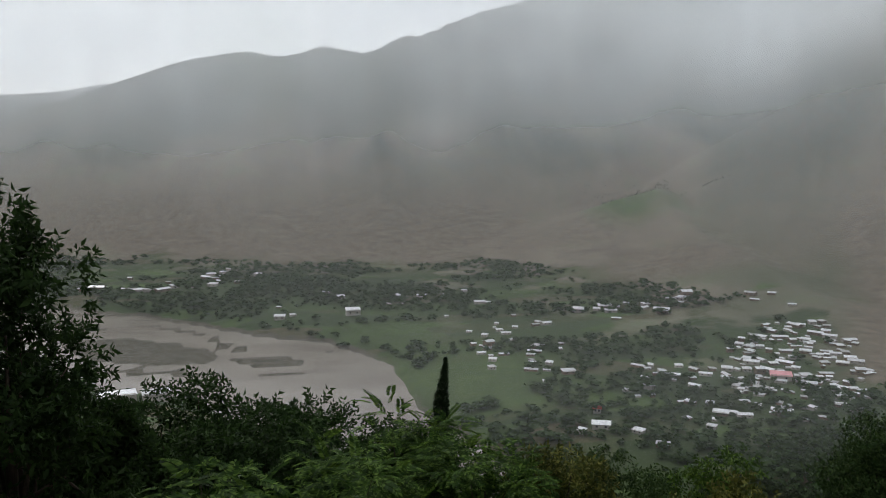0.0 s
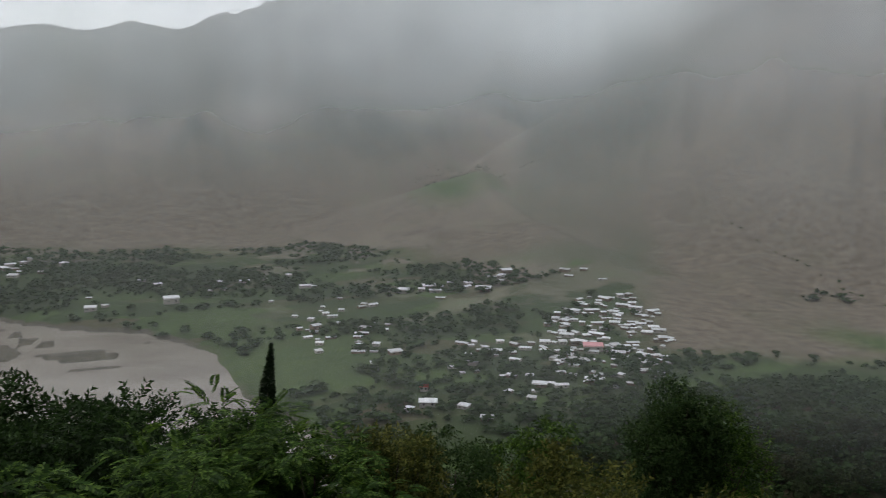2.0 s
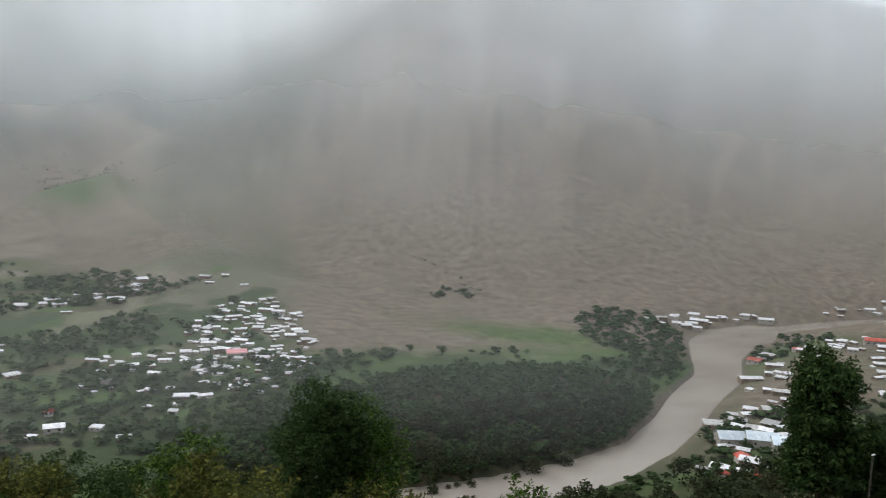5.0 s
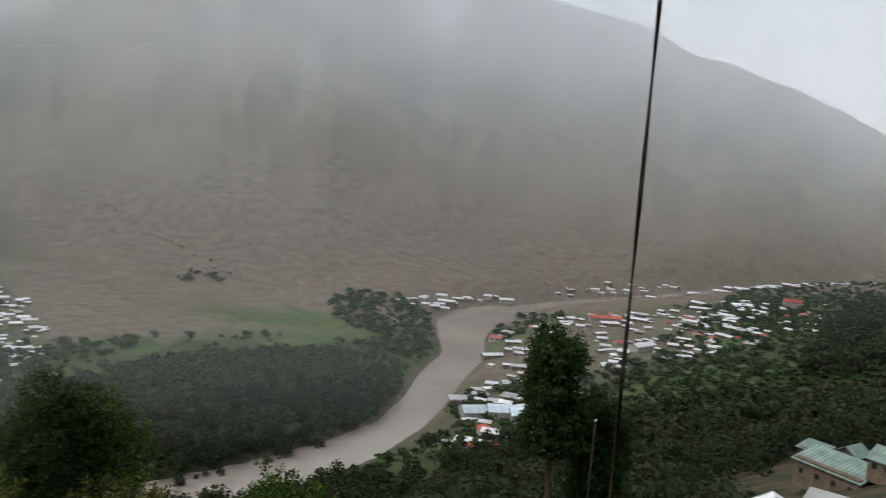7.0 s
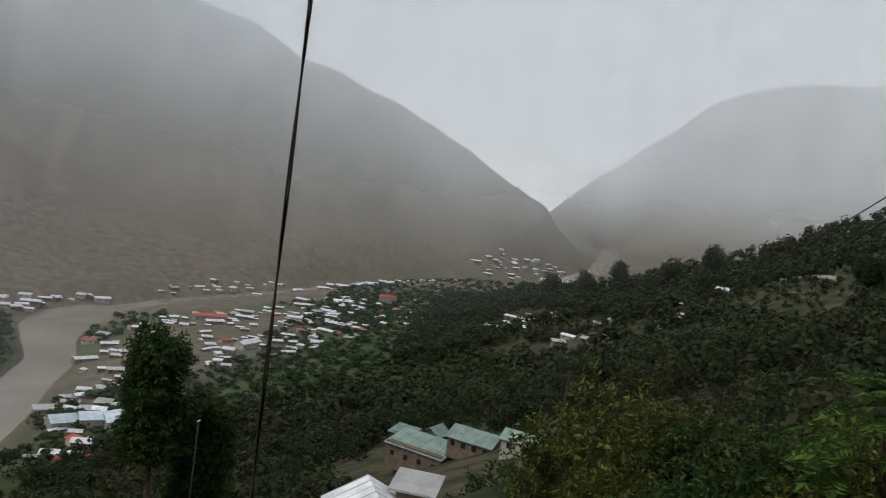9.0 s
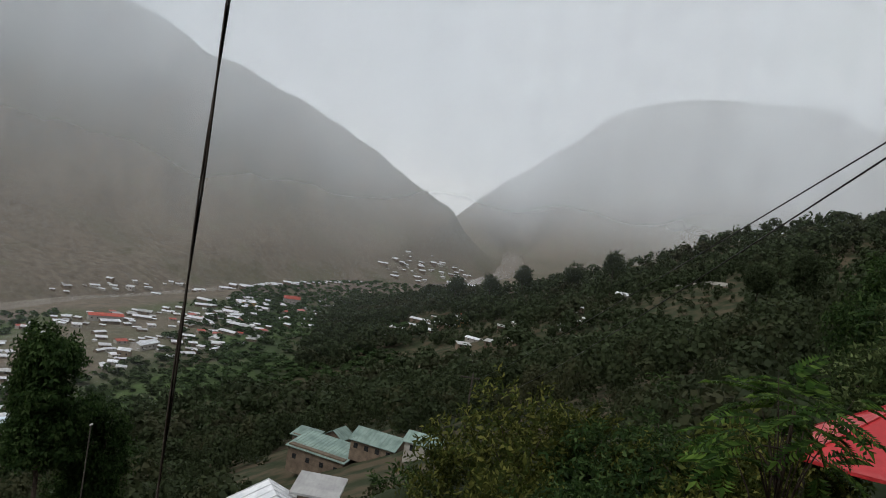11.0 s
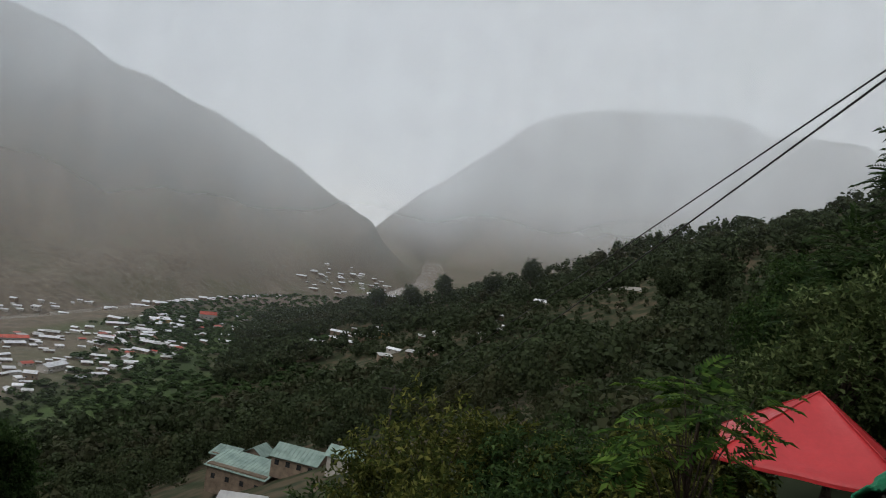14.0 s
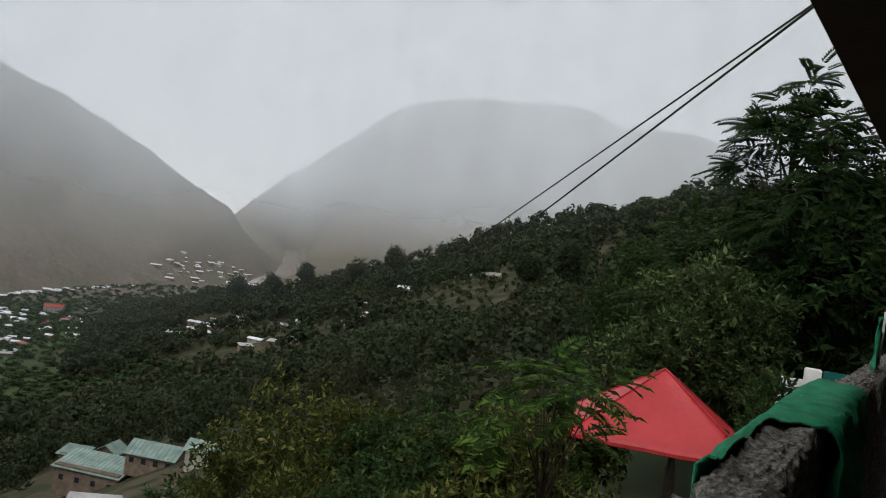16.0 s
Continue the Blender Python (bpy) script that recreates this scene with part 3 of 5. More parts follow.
def crown_points(rng, n, clumps, radii, clump, hollow=0.55, low=-0.7):
    c = unit(rng.normal(0, 1, (clumps * 3, 3)))
    c = c[c[:, 2] > low][:clumps] * rng.uniform(hollow, 1.0, (clumps, 1))[: len(c[c[:, 2] > low][:clumps])]
    c = c * np.array(radii)
    k = rng.integers(0, len(c), n)
    off = unit(rng.normal(0, 1, (n, 3))) * (rng.uniform(0.2, 1, (n, 1)) ** 0.5) * clump * rng.uniform(0.6, 1.2, len(c))[k][:, None]
    p = c[k] + off
    way = unit(off + 0.35 * p / np.max(radii) + np.array([0, 0, -0.02]) + rng.normal(0, 0.25, (n, 3)))
    return c, p, way


def tree(name, label, az, d, top, height, radii, mat, kind="sprig", n=900, clumps=34, clump=0.7, size=1.0, seed=1, lean=(0, 0), trunk=0.12, category="tree", low=-0.7, group=""):
    """A tree whose crown reaches up to the given height over the sea of the valley, rooted in the ground below."""
    rng = np.random.default_rng(seed)
    x, y = polar(az, d)
    gz = float(ground_z(x, y)) - 0.15
    root = base(name, pose(x, y, gz), label, category, group)
    mid = np.array([lean[0], lean[1], top - gz - radii[2]])
    c, p, way = crown_points(rng, n, clumps, radii, clump, low=low)
    if kind == "long":
        way = unit(way * np.array([1, 1, 0.35]) + np.array([0, 0, 0.12]))
    spray = {"pinnate": lambda: pinnate(), "long": lambda: pinnate(10, 0.7, 0.2, 0.34), "sprig": lambda: sprig(rng), "fine": lambda: sprig(rng, 7, 0.11, 0.5, 0.22), "big": lambda: sprig(rng, 8, 0.24, 0.42, 0.4)}[kind]()
    v, f = strew(spray, p + mid, way, size * rng.uniform(0.7, 1.25, n), rng)
    bulk("crown", v, f, mat, root)
    bm = bmesh.new()
    knee = Vector((mid[0] * 0.4 + 0.1, mid[1] * 0.4, mid[2] * 0.55))
    head = Vector(mid) + Vector((0, 0, radii[2] * 0.5))
    tube(bm, [(0, 0, -0.3), knee * 0.5, knee, Vector(mid), head], [trunk * 1.25, trunk, trunk * 0.8, trunk * 0.5, trunk * 0.15], 8)
    for q in c[: min(len(c), 22)]:
        end = Vector(q + mid)
        s = knee.lerp(Vector(mid), rng.uniform(0.1, 1.0))
        tube(bm, [s, s.lerp(end, 0.5) + Vector((0, 0, 0.12 * radii[2])), end], [trunk * 0.34, trunk * 0.2, trunk * 0.06], 5)
    part("trunk", bm, BARK, root)
    return root


for row in VEILS:
    veil(*row)


# ---------------------------------------------------------------- house surfaces
def roof_metal(name, dark, light, rough=0.42):
    m, n, l, b = material(name, rough, 0.25, 0.5)
    big = noise_node(n, l, 0.5, 4)
    fine = noise_node(n, l, 6, 3, stretch=(1, 0.15, 1))
    c = ramp_node(n, l, big, (0.3, dark), (0.6, light))
    c = mix_node(n, l, range_node(n, l, fine, 0.45, 0.75, 0, 0.35), c, dark)
    oi = n.new("ShaderNodeObjectInfo")
    c = mix_node(n, l, 1.0, c, range_node(n, l, oi.outputs["Random"], 0, 1, 0.72, 1.08), "MULTIPLY")
    l.new(c, b.inputs["Base Color"])
    return m


ROOF_WHITE = roof_metal("zinc_roof", (0.52, 0.54, 0.57), (0.86, 0.87, 0.89), 0.34)
ROOF_GREY = roof_metal("weathered_roof", (0.30, 0.30, 0.30), (0.52, 0.52, 0.51), 0.5)
ROOF_RED = roof_metal("red_roof", (0.30, 0.045, 0.03), (0.52, 0.09, 0.05))
ROOF_PINK = roof_metal("pink_roof", (0.5, 0.2, 0.22), (0.7, 0.32, 0.34))
ROOF_BLUE = roof_metal("pale_blue_roof", (0.50, 0.60, 0.68), (0.72, 0.82, 0.9))
ROOF_GREEN = roof_metal("pale_green_roof", (0.13, 0.20, 0.175), (0.25, 0.34, 0.30), 0.55)
ROOF_EMERALD = roof_metal("emerald_roof", (0.03, 0.22, 0.13), (0.05, 0.34, 0.2))
WALL_MUD = worn("mud_plaster", (0.10, 0.075, 0.055), (0.24, 0.18, 0.13), 0.8, 0.9, vary=0.25, fine=6)
WALL_PALE = worn("pale_plaster", (0.26, 0.24, 0.21), (0.46, 0.43, 0.39), 0.8, 0.85, vary=0.2, fine=6)
WALL_YELLOW = worn("yellow_plaster", (0.34, 0.22, 0.09), (0.46, 0.31, 0.13), 0.8, 0.85, fine=6)
DARK_GLASS = worn("dark_window", (0.012, 0.013, 0.015), (0.03, 0.032, 0.035), 2, 0.25, bump=0.0, spec=0.6)
WOOD_DOOR = worn("door_wood", (0.05, 0.03, 0.02), (0.12, 0.075, 0.045), 4, 0.7)


def gable_roof(bm, w, d, z, rise, over=0.5, thick=0.14):
    """A folded slab with its ridge along x and overhanging eaves."""
    x, y = w / 2 + over, d / 2 + over
    drop = rise * over / (d / 2)
    line = ((-y, z - drop), (0, z + rise), (y, z - drop), (y, z - drop - thick), (0, z + rise - thick), (-y, z - drop - thick))
    a, b = ([bm.verts.new((sx, *p)) for p in line] for sx in (-x, x))
    for k in range(6):
        bm.faces.new((a[k], b[k], b[(k + 1) % 6], a[(k + 1) % 6]))
    for q in ((0, 1, 4, 5), (1, 2, 3, 4)):
        bm.faces.new([a[k] for k in q])
        bm.faces.new([b[k] for k in q[::-1]])
    bmesh.ops.recalc_face_normals(bm, faces=bm.faces)
    return bm


def shed_roof(bm, w, d, z, rise, over=0.5, thick=0.16):
    """One slab that falls towards -y."""
    x, y = w / 2 + over, d / 2 + over
    v = [bm.verts.new(p) for p in ((-x, -y, z), (x, -y, z), (x, y, z + rise), (-x, y, z + rise), (-x, -y, z - thick), (x, -y, z - thick), (x, y, z + rise - thick), (-x, y, z + rise - thick))]
    for q in ((0, 1, 2, 3), (7, 6, 5, 4), (0, 4, 5, 1), (1, 5, 6, 2), (2, 6, 7, 3), (3, 7, 4, 0)):
        bm.faces.new([v[k] for k in q])
    return bm


def seam_rows(top, roof, w, d, z, rise, over, gable, step=0.9):
    """Standing seams of a sheet-metal roof, one part each."""
    n = int((w + 2 * over) / step)
    drop = rise * over / (d / 2)
    sides = (((0, z + rise), (-d / 2 - over, z - drop)), ((0, z + rise), (d / 2 + over, z - drop))) if gable else (((d / 2 + over, z + rise), (-d / 2 - over, z)),)
    for (y0, z0), (y1, z1) in sides:
        bm = bmesh.new()
        q = [bm.verts.new(p) for p in ((-0.045, y0, z0 + 0.005), (0.045, y0, z0 + 0.005), (0.045, y1, z1 + 0.005), (-0.045, y1, z1 + 0.005), (0, y0, z0 + 0.08), (0, y1, z1 + 0.08))]
        bm.faces.new((q[0], q[4], q[5], q[3]))
        bm.faces.new((q[4], q[1], q[2], q[5]))
        first = part("seam", bm, roof, top)
        first.location.x = -w / 2 - over
        for k in range(1, n + 1):
            ob = new("seam", first.data)
            ob.parent = top
            ob.location.x = -w / 2 - over + k * (w + 2 * over) / n


def house(m, w, d, h, rise, wall, roof, label, gable=True, name="house", group="", windows=2, seams=False, category="house"):
    top = base(name, m, label, category, group)
    bm = bmesh.new()
    if gable:
        line = ((-d / 2, -1.5), (d / 2, -1.5), (d / 2, h), (0, h + rise - 0.1), (-d / 2, h))
        a, b = ([bm.verts.new((sx * w / 2, *p)) for p in line] for sx in (-1, 1))
        bm.faces.new(a)
        bm.faces.new(b[::-1])
        for k in range(5):
            bm.faces.new((a[k], b[k], b[(k + 1) % 5], a[(k + 1) % 5]))
        bmesh.ops.recalc_face_normals(bm, faces=bm.faces)
    else:
        box(bm, -w / 2, w / 2, -d / 2, d / 2, -1.5, h + rise * 0.3)
    part("wall", bm, wall, top)
    bm = bmesh.new()
    if gable:
        gable_roof(bm, w, d, h + 0.1, rise)
    else:
        shed_roof(bm, w, d, h + 0.12, rise)
    part("roof", bm, roof, top)
    if seams:
        seam_rows(top, roof, w, d, h + (0.1 if gable else 0.12), rise, 0.5, gable)
    for k in range(windows):
        x = -w / 2 + (k + 0.5) * w / windows
        part("window", box(bmesh.new(), x - 0.5, x + 0.5, -d / 2 - 0.05, -d / 2 + 0.1, h * 0.4, h * 0.4 + 1.1), DARK_GLASS, top)
    return top


# house kinds that the hamlets repeat; the first of each stands in its hamlet
rnd = random.Random(11)
KINDS, SITES = [], []


def hamlet(group, x, y, rx, ry, turn, n, big=1.0, gap=0.9, mix=(5, 3, 1, 0)):
    """Houses strewn over an ellipse of ground, roughly in rows along the slope."""
    placed, tries = [], 0
    while len(placed) < n and tries < 4000:
        tries += 1
        a, r = rnd.uniform(0, 6.283), math.sqrt(rnd.random())
        u, v = r * math.cos(a) * rx, r * math.sin(a) * ry
        c, s = math.cos(radians(turn)), math.sin(radians(turn))
        px, py = x + u * c - v * s, y + u * s + v * c
        size = rnd.choice((0.6, 0.75, 0.9, 1.0, 1.3)) * big
        if any(math.hypot(px - qx, py - qy) < gap * 6.5 * (size + qs) / 1.6 for qx, qy, qs in placed):
            continue
        if float(ground_z(px, py)) < 2.6 or math.hypot(px, py) < 40:
            continue
        placed.append((px, py, size))
    for px, py, size in placed:
        k = rnd.choices(range(4), mix)[0]
        face = math.degrees(math.atan2(-px, py)) + rnd.gauss(0, 22) + (rnd.random() < 0.12) * 90
        m = pose(px, py, float(ground_z(px, py)), 0, 0, face) @ Matrix.Diagonal((size, size, size * rnd.uniform(0.8, 1.0), 1))
        SITES.append((math.hypot(px, py), rnd.choice(range(k * 3, k * 3 + 3)), m, group))


for mat, wall, text, roofs in (
    (ROOF_WHITE, WALL_PALE, "small plastered house with a shiny white sheet-metal roof", ((9, 6, 3.0, 1.0, False), (13, 6.5, 3.2, 1.2, True), (7, 6, 3.0, 0.9, False))),
    (ROOF_WHITE, WALL_MUD, "mud-walled village house with a bright zinc roof", ((10, 6, 2.8, 1.1, False), (8, 6.5, 5.2, 1.3, True), (15, 6, 3.0, 1.2, True))),
    (ROOF_GREY, WALL_MUD, "mud-walled village house with a weathered grey roof", ((9, 7, 3.0, 0.7, False), (7, 7, 3.0, 0.5, False), (11, 6, 3.2, 1.2, True))),
    (ROOF_RED, WALL_PALE, "plastered village house with a faded red metal roof", ((9, 6, 3.0, 1.0, False), (12, 6, 3.0, 1.2, True), (8, 6, 3.0, 1.2, True))),
):
    for w, d, h, rise, gable in roofs:
        KINDS.append(house(pose(0, 0, -50), w, d, h, rise, wall, mat, text, gable))

hamlet("houses of the big far village", 247, 526, 44, 112, -24, 170, 0.56, gap=0.7, mix=(7, 6, 2, 0))
hamlet("houses below the far village", 160, 482, 42, 58, 0, 32, 0.6, gap=0.9)
hamlet("houses among the fields", 80, 605, 42, 105, 0, 34, 0.64)
hamlet("houses under the spur", 200, 700, 62, 36, 0, 17, 0.85)
hamlet("houses under the spur", 300, 690, 24, 40, 0, 4, 0.85)
hamlet("houses beyond the river", -255, 900, 110, 60, 20, 20, 0.8)
hamlet("houses on the river terrace", -40, 770, 110, 85, 0, 14, 0.75)
hamlet("houses on the spur", 300, 1160, 40, 60, 0, 3)
hamlet("houses behind the narrows", 665, 432, 90, 22, -18, 22, 0.8)
hamlet("houses of the near town", 640, 258, 165, 76, -12, 140, 0.78, gap=0.72, mix=(6, 5, 4, 1))
hamlet("houses of the near town", 835, 212, 140, 68, -14, 62, 0.82, mix=(6, 5, 2, 1))
hamlet("houses by the river bank", 400, 228, 95, 36, 22, 54, 0.85, gap=0.66, mix=(4, 4, 6, 1))
hamlet("houses along the far road", 1030, 295, 270, 32, -29, 76, 0.85, mix=(7, 6, 1, 0))
hamlet("houses at the valley's bend", 1660, 92, 230, 45, -20, 40, 1.05, mix=(7, 6, 1, 0))
hamlet("houses on the wooded shoulder", 770, 45, 62, 34, -10, 16, 0.9, mix=(1, 4, 6, 1))
hamlet("houses in the hillside wood", 560, -35, 95, 40, -15, 16, 0.9, mix=(3, 4, 5, 0))
hamlet("houses below the trees", 125, 405, 45, 20, 0, 4, 0.7)

# the nearest houses are things; those far off are joined
SITES.sort(key=lambda site: site[0])
for _, k, m, group in SITES[:290]:
    copied = copy_thing(KINDS[k], m)
    copied.matrix_basis = m
    tagged(copied, group=group)
far_mats = [WALL_PALE, WALL_MUD, ROOF_WHITE, ROOF_GREY, ROOF_RED, DARK_GLASS]
far_v, far_f, far_k = [], [], []
for _, k, m, group in SITES[290:]:
    for o in KINDS[k].children:
        at = len(far_v)
        far_v += [m @ v.co for v in o.data.vertices]
        far_f += [[at + q for q in poly.vertices] for poly in o.data.polygons]
        far_k += [far_mats.index(o.data.materials[0])] * len(o.data.polygons)
far_me = bpy.data.meshes.new("distant_houses")
far_me.from_pydata(far_v, [], far_f)
for mat in far_mats:
    far_me.materials.append(mat)
far_me.polygons.foreach_set("material_index", far_k)
tagged(new("distant_houses", far_me), "distant village houses with bright metal roofs", "houses", kind="stuff")
for kind in KINDS:
    for o in (*kind.children_recursive, kind):
        bpy.data.objects.remove(o)


# ---------------------------------------------------------------- woods
def far_clump(rng, n, leaf):
    """A tree crown one metre high and wide: several rounded heads of overlapping leaf clumps."""
    heads = 7
    c = unit(rng.normal(0, 1, (heads, 3))) * rng.uniform(0.12, 0.27, (heads, 1))
    c[0] = (0, 0, 0.16)
    size = rng.uniform(0.17, 0.27, heads)
    k = rng.integers(0, heads, n)
    d = unit(rng.normal(0, 1, (n, 3)) + np.array([0, 0, 0.25]))
    p = c[k] + d * size[k][:, None] * rng.uniform(0.8, 1.08, (n, 1))
    p[:, 2] = p[:, 2] * 1.0 + 0.5
    face = unit(d + rng.normal(0, 0.35, (n, 3)))
    w = unit(np.cross(face, rng.normal(0, 1, (n, 3))))
    s = np.cross(face, w)
    ln = leaf * rng.uniform(0.6, 1.3, n)
    return leaf_quads(p - w * (ln * 0.5)[:, None], w, s, ln, ln * 0.85, 0.1)


def wood(name, label, places, heights, widths, quads, mat, seed):
    rng = np.random.default_rng(seed)
    vs = []
    kinds = [far_clump(rng, *quads) for _ in range(6)]
    z = ground_z(places[:, 0], places[:, 1])
    for k, q in enumerate(kinds):
        pick = np.arange(len(places)) % 6 == k
        a = rng.uniform(0, 6.283, pick.sum())
        q = q.reshape(-1, 3)
        c, s = np.cos(a)[:, None], np.sin(a)[:, None]
        w, h = widths[pick][:, None], heights[pick][:, None]
        v = np.stack([(q[:, 0] * c - q[:, 1] * s) * w + places[pick, 0][:, None], (q[:, 0] * s + q[:, 1] * c) * w + places[pick, 1][:, None], q[:, 2] * h + z[pick][:, None] - 0.3], -1)
        vs.append(v.reshape(-1, 3))
    v = np.concatenate(vs)
    return tagged(bulk(name, v, np.arange(len(v)).reshape(-1, 4), mat), label, "trees", kind="stuff")


def strewn(x0, x1, y0, y1, step, seed):
    rng = np.random.default_rng(seed)
    gx, gy = np.meshgrid(np.arange(x0, x1, step), np.arange(y0, y1, step))
    p = np.stack([gx.ravel(), gy.ravel()], 1)
    return p + rng.uniform(-0.55, 0.55, p.shape) * step, rng


# clearings where houses and yards stand among the trees
CLEARINGS = [(770, 45, 50), (640, -100, 20), (150, 18, 26), (60, 12, 18), (560, -40, 14), (183, 28, 15), (178, 15, 10), (198, 34, 8), (500, -60, 10), (330, 105, 30), (395, 100, 22), (690, -70, 12)]


def open_ground(p):
    ok = np.ones(len(p), bool)
    for x, y, r in CLEARINGS:
        ok &= np.hypot(p[:, 0] - x, p[:, 1] - y) > r
    return ok


p, rng = strewn(-260, 330, -190, 330, 7.0, 5)
r, az = np.hypot(p[:, 0], p[:, 1]), np.degrees(np.arctan2(p[:, 0], p[:, 1]))
h = 5 + 10 * rng.random(len(p)) ** 1.5
tops = np.degrees(np.arctan2(ground_z(p[:, 0], p[:, 1]) + h - EYE_Z, r))
limit = np.interp(az, [-40, 0, 40, 62, 72, 84, 90, 96, 112, 130], [-18, -19, -22, -18, -19, -19, -15.5, -13, -1, 4])
over = (tops >= limit) & (r <= 190)
h = np.where(over, h * 0.35, h)
tops = np.degrees(np.arctan2(ground_z(p[:, 0], p[:, 1]) + h - EYE_Z, r))
limit = limit + np.where(az > 90, 9.0, 1.5) * over
thin = (fbm(p[:, 0] / 40, p[:, 1] / 40, 3, 71) > 0.36) | ((az > 92) & (r > 100))
ok = (r > 42) & (az > -40) & (az < 132) & (wooded(p[:, 0], p[:, 1]) > 0.3) & open_ground(p) & thin & ((tops < limit) | (r > 190)) & ~((az > 68) & (az < 85) & (r < 66))
wide = h * rng.uniform(0.75, 1.25, len(p))
close = ok & (r < 120)
wood("slope_trees", "green trees on the slope below the house", p[close], h[close], wide[close], (420, 0.075), LEAF_SLOPE, 6)
ok &= (r >= 120) & (tops > -25.5)
wood("hillside_trees", "dense dark green trees covering the hillside", p[ok], h[ok], wide[ok], (250, 0.095), LEAF_SLOPE, 7)

p, rng = strewn(200, 1060, -460, 320, 8.5, 8)
r, az = np.hypot(p[:, 0], p[:, 1]), np.degrees(np.arctan2(p[:, 0], p[:, 1]))
h = 7 + 10 * rng.random(len(p)) ** 1.4
thin = fbm(p[:, 0] / 60, p[:, 1] / 60, 3, 77) > 0.34
tops = np.degrees(np.arctan2(ground_z(p[:, 0], p[:, 1]) + h - EYE_Z, r))
sight = ((az > 96.5) & (az < 107) & (tops > -4.4) & (r < 585)) | ((az > 84.5) & (az < 92.5) & (tops > -8.0) & (r < 705))
h = np.where(sight, h * 0.45, h)
by_wall = sight & (az > 98.5) & (az < 106) & (r > 592)
ok = ~by_wall & ((p[:, 0] >= 330) | (p[:, 1] > 330)) & (az > -40) & (az < 130) & (wooded(p[:, 0], p[:, 1]) > 0.3) & open_ground(p) & thin
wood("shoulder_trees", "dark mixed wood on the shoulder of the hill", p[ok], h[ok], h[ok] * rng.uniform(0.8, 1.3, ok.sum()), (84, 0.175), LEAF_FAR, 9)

# trees on the valley floor: belts, orchards and the wood in the river's bend
p, rng = strewn(-520, 1500, 60, 1250, 8.0, 12)
x, y = p[:, 0], p[:, 1]
r, az = np.hypot(x, y), np.degrees(np.arctan2(x, y))
d, w = to_line(x, y, RIVER)
z = ground_z(x, y)
bend = (np.hypot((x - 280) / 140, (y - 342) / 70) < 1) & (y > 280)
isle = np.hypot((x - 530 - 0.4 * (y - 420)) / 55, (y - 425) / 72) < 1
belt = 0.86 * fbm(x / 110, y / 60, 4, 91) + 0.14 * rng.random(len(p)) + 0.14 * ((y > 690) & (y < 880) & (x < 300)) - 0.25 * (bare_ground(x, y) > 0.3) - 0.05
near_side = (flank(x, y, NEAR_HILL, 0.49) > -70) & (az > 56)
ok = (d > w + 6) & (z < 30) & (z > 1.2) & (az > -34) & (az < 92) & ((belt > 0.485) | bend | isle | (near_side & (rng.random(len(p)) < 0.6)))
ok &= ~((np.hypot((x - 258) / 70, (y - 575) / 100) < 0.9) & (rng.random(len(p)) < 0.8))
h = 2.4 + 4.2 * rng.random(len(p)) ** 1.5
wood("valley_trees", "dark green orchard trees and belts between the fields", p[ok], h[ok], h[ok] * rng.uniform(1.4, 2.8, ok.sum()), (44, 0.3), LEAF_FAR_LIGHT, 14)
p2, rng = strewn(130, 440, 265, 450, 6.5, 15)
ok = (np.hypot((p2[:, 0] - 280) / 140, (p2[:, 1] - 342) / 70) < 1) & (ground_z(p2[:, 0], p2[:, 1]) > 1.2)
h = rng.uniform(4.5, 6.5, len(p2))
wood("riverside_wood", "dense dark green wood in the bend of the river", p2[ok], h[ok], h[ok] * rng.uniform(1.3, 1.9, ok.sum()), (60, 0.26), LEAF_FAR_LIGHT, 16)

p3, rng = strewn(250, 420, 1090, 1330, 9, 18)
ok = (ground_z(p3[:, 0], p3[:, 1]) > 80) & (fbm(p3[:, 0] / 50, p3[:, 1] / 50, 3, 19) > 0.5)
h = rng.uniform(1.5, 3.2, len(p3))
wood("spur_trees", "scattered green trees on the top of the spur", p3[ok], h[ok], h[ok] * 1.4, (20, 0.45), LEAF_FAR_LIGHT, 19)

rng = np.random.default_rng(23)
t = np.sort(rng.random(22))
row = np.array([polar(32 + 11.5 * k, 930 - 205 * k + 5 * math.sin(k * 17)) for k in t])
h = rng.uniform(1.0, 2.6, 22)
wood("gully_shrubs", "row of dark shrubs along a gully on the bare slope", row, h, h * 1.6, (24, 0.4), LEAF_FAR_LIGHT, 24)

# ---------------------------------------------------------------- trees by the house
tree("poplar", "tall dark green poplar beside the house", -25.8, 15, 149.7, 14, (1.5, 1.5, 5.2), LEAF_DARK, "sprig", 3400, 80, 0.5, 1.0, 21, trunk=0.16)
tree("poplar", "lower leafy side of a dark poplar", -22.5, 17, 146.0, 10, (1.1, 1.1, 2.6), LEAF_DARK, "sprig", 1300, 34, 0.5, 1.0, 22)
tree("bush", "big dark evergreen bush below the terrace", -15.6, 27, 142.7, 9, (3.2, 3.2, 5.0), LEAF_DARK, "sprig", 5000, 120, 0.8, 1.55, 23, category="bush")
tree("bush", "dark leafy bush with ragged top", -8.6, 29, 141.6, 9, (3.0, 3.0, 4.8), LEAF_DARK, "sprig", 4000, 100, 0.8, 1.4, 24, category="bush")
tree("bush", "broad bush with reddish brown tips", -3.2, 27, 141.6, 9, (2.5, 2.5, 4.4), LEAF_MID, "sprig", 3600, 70, 0.75, 1.1, 25, category="bush")
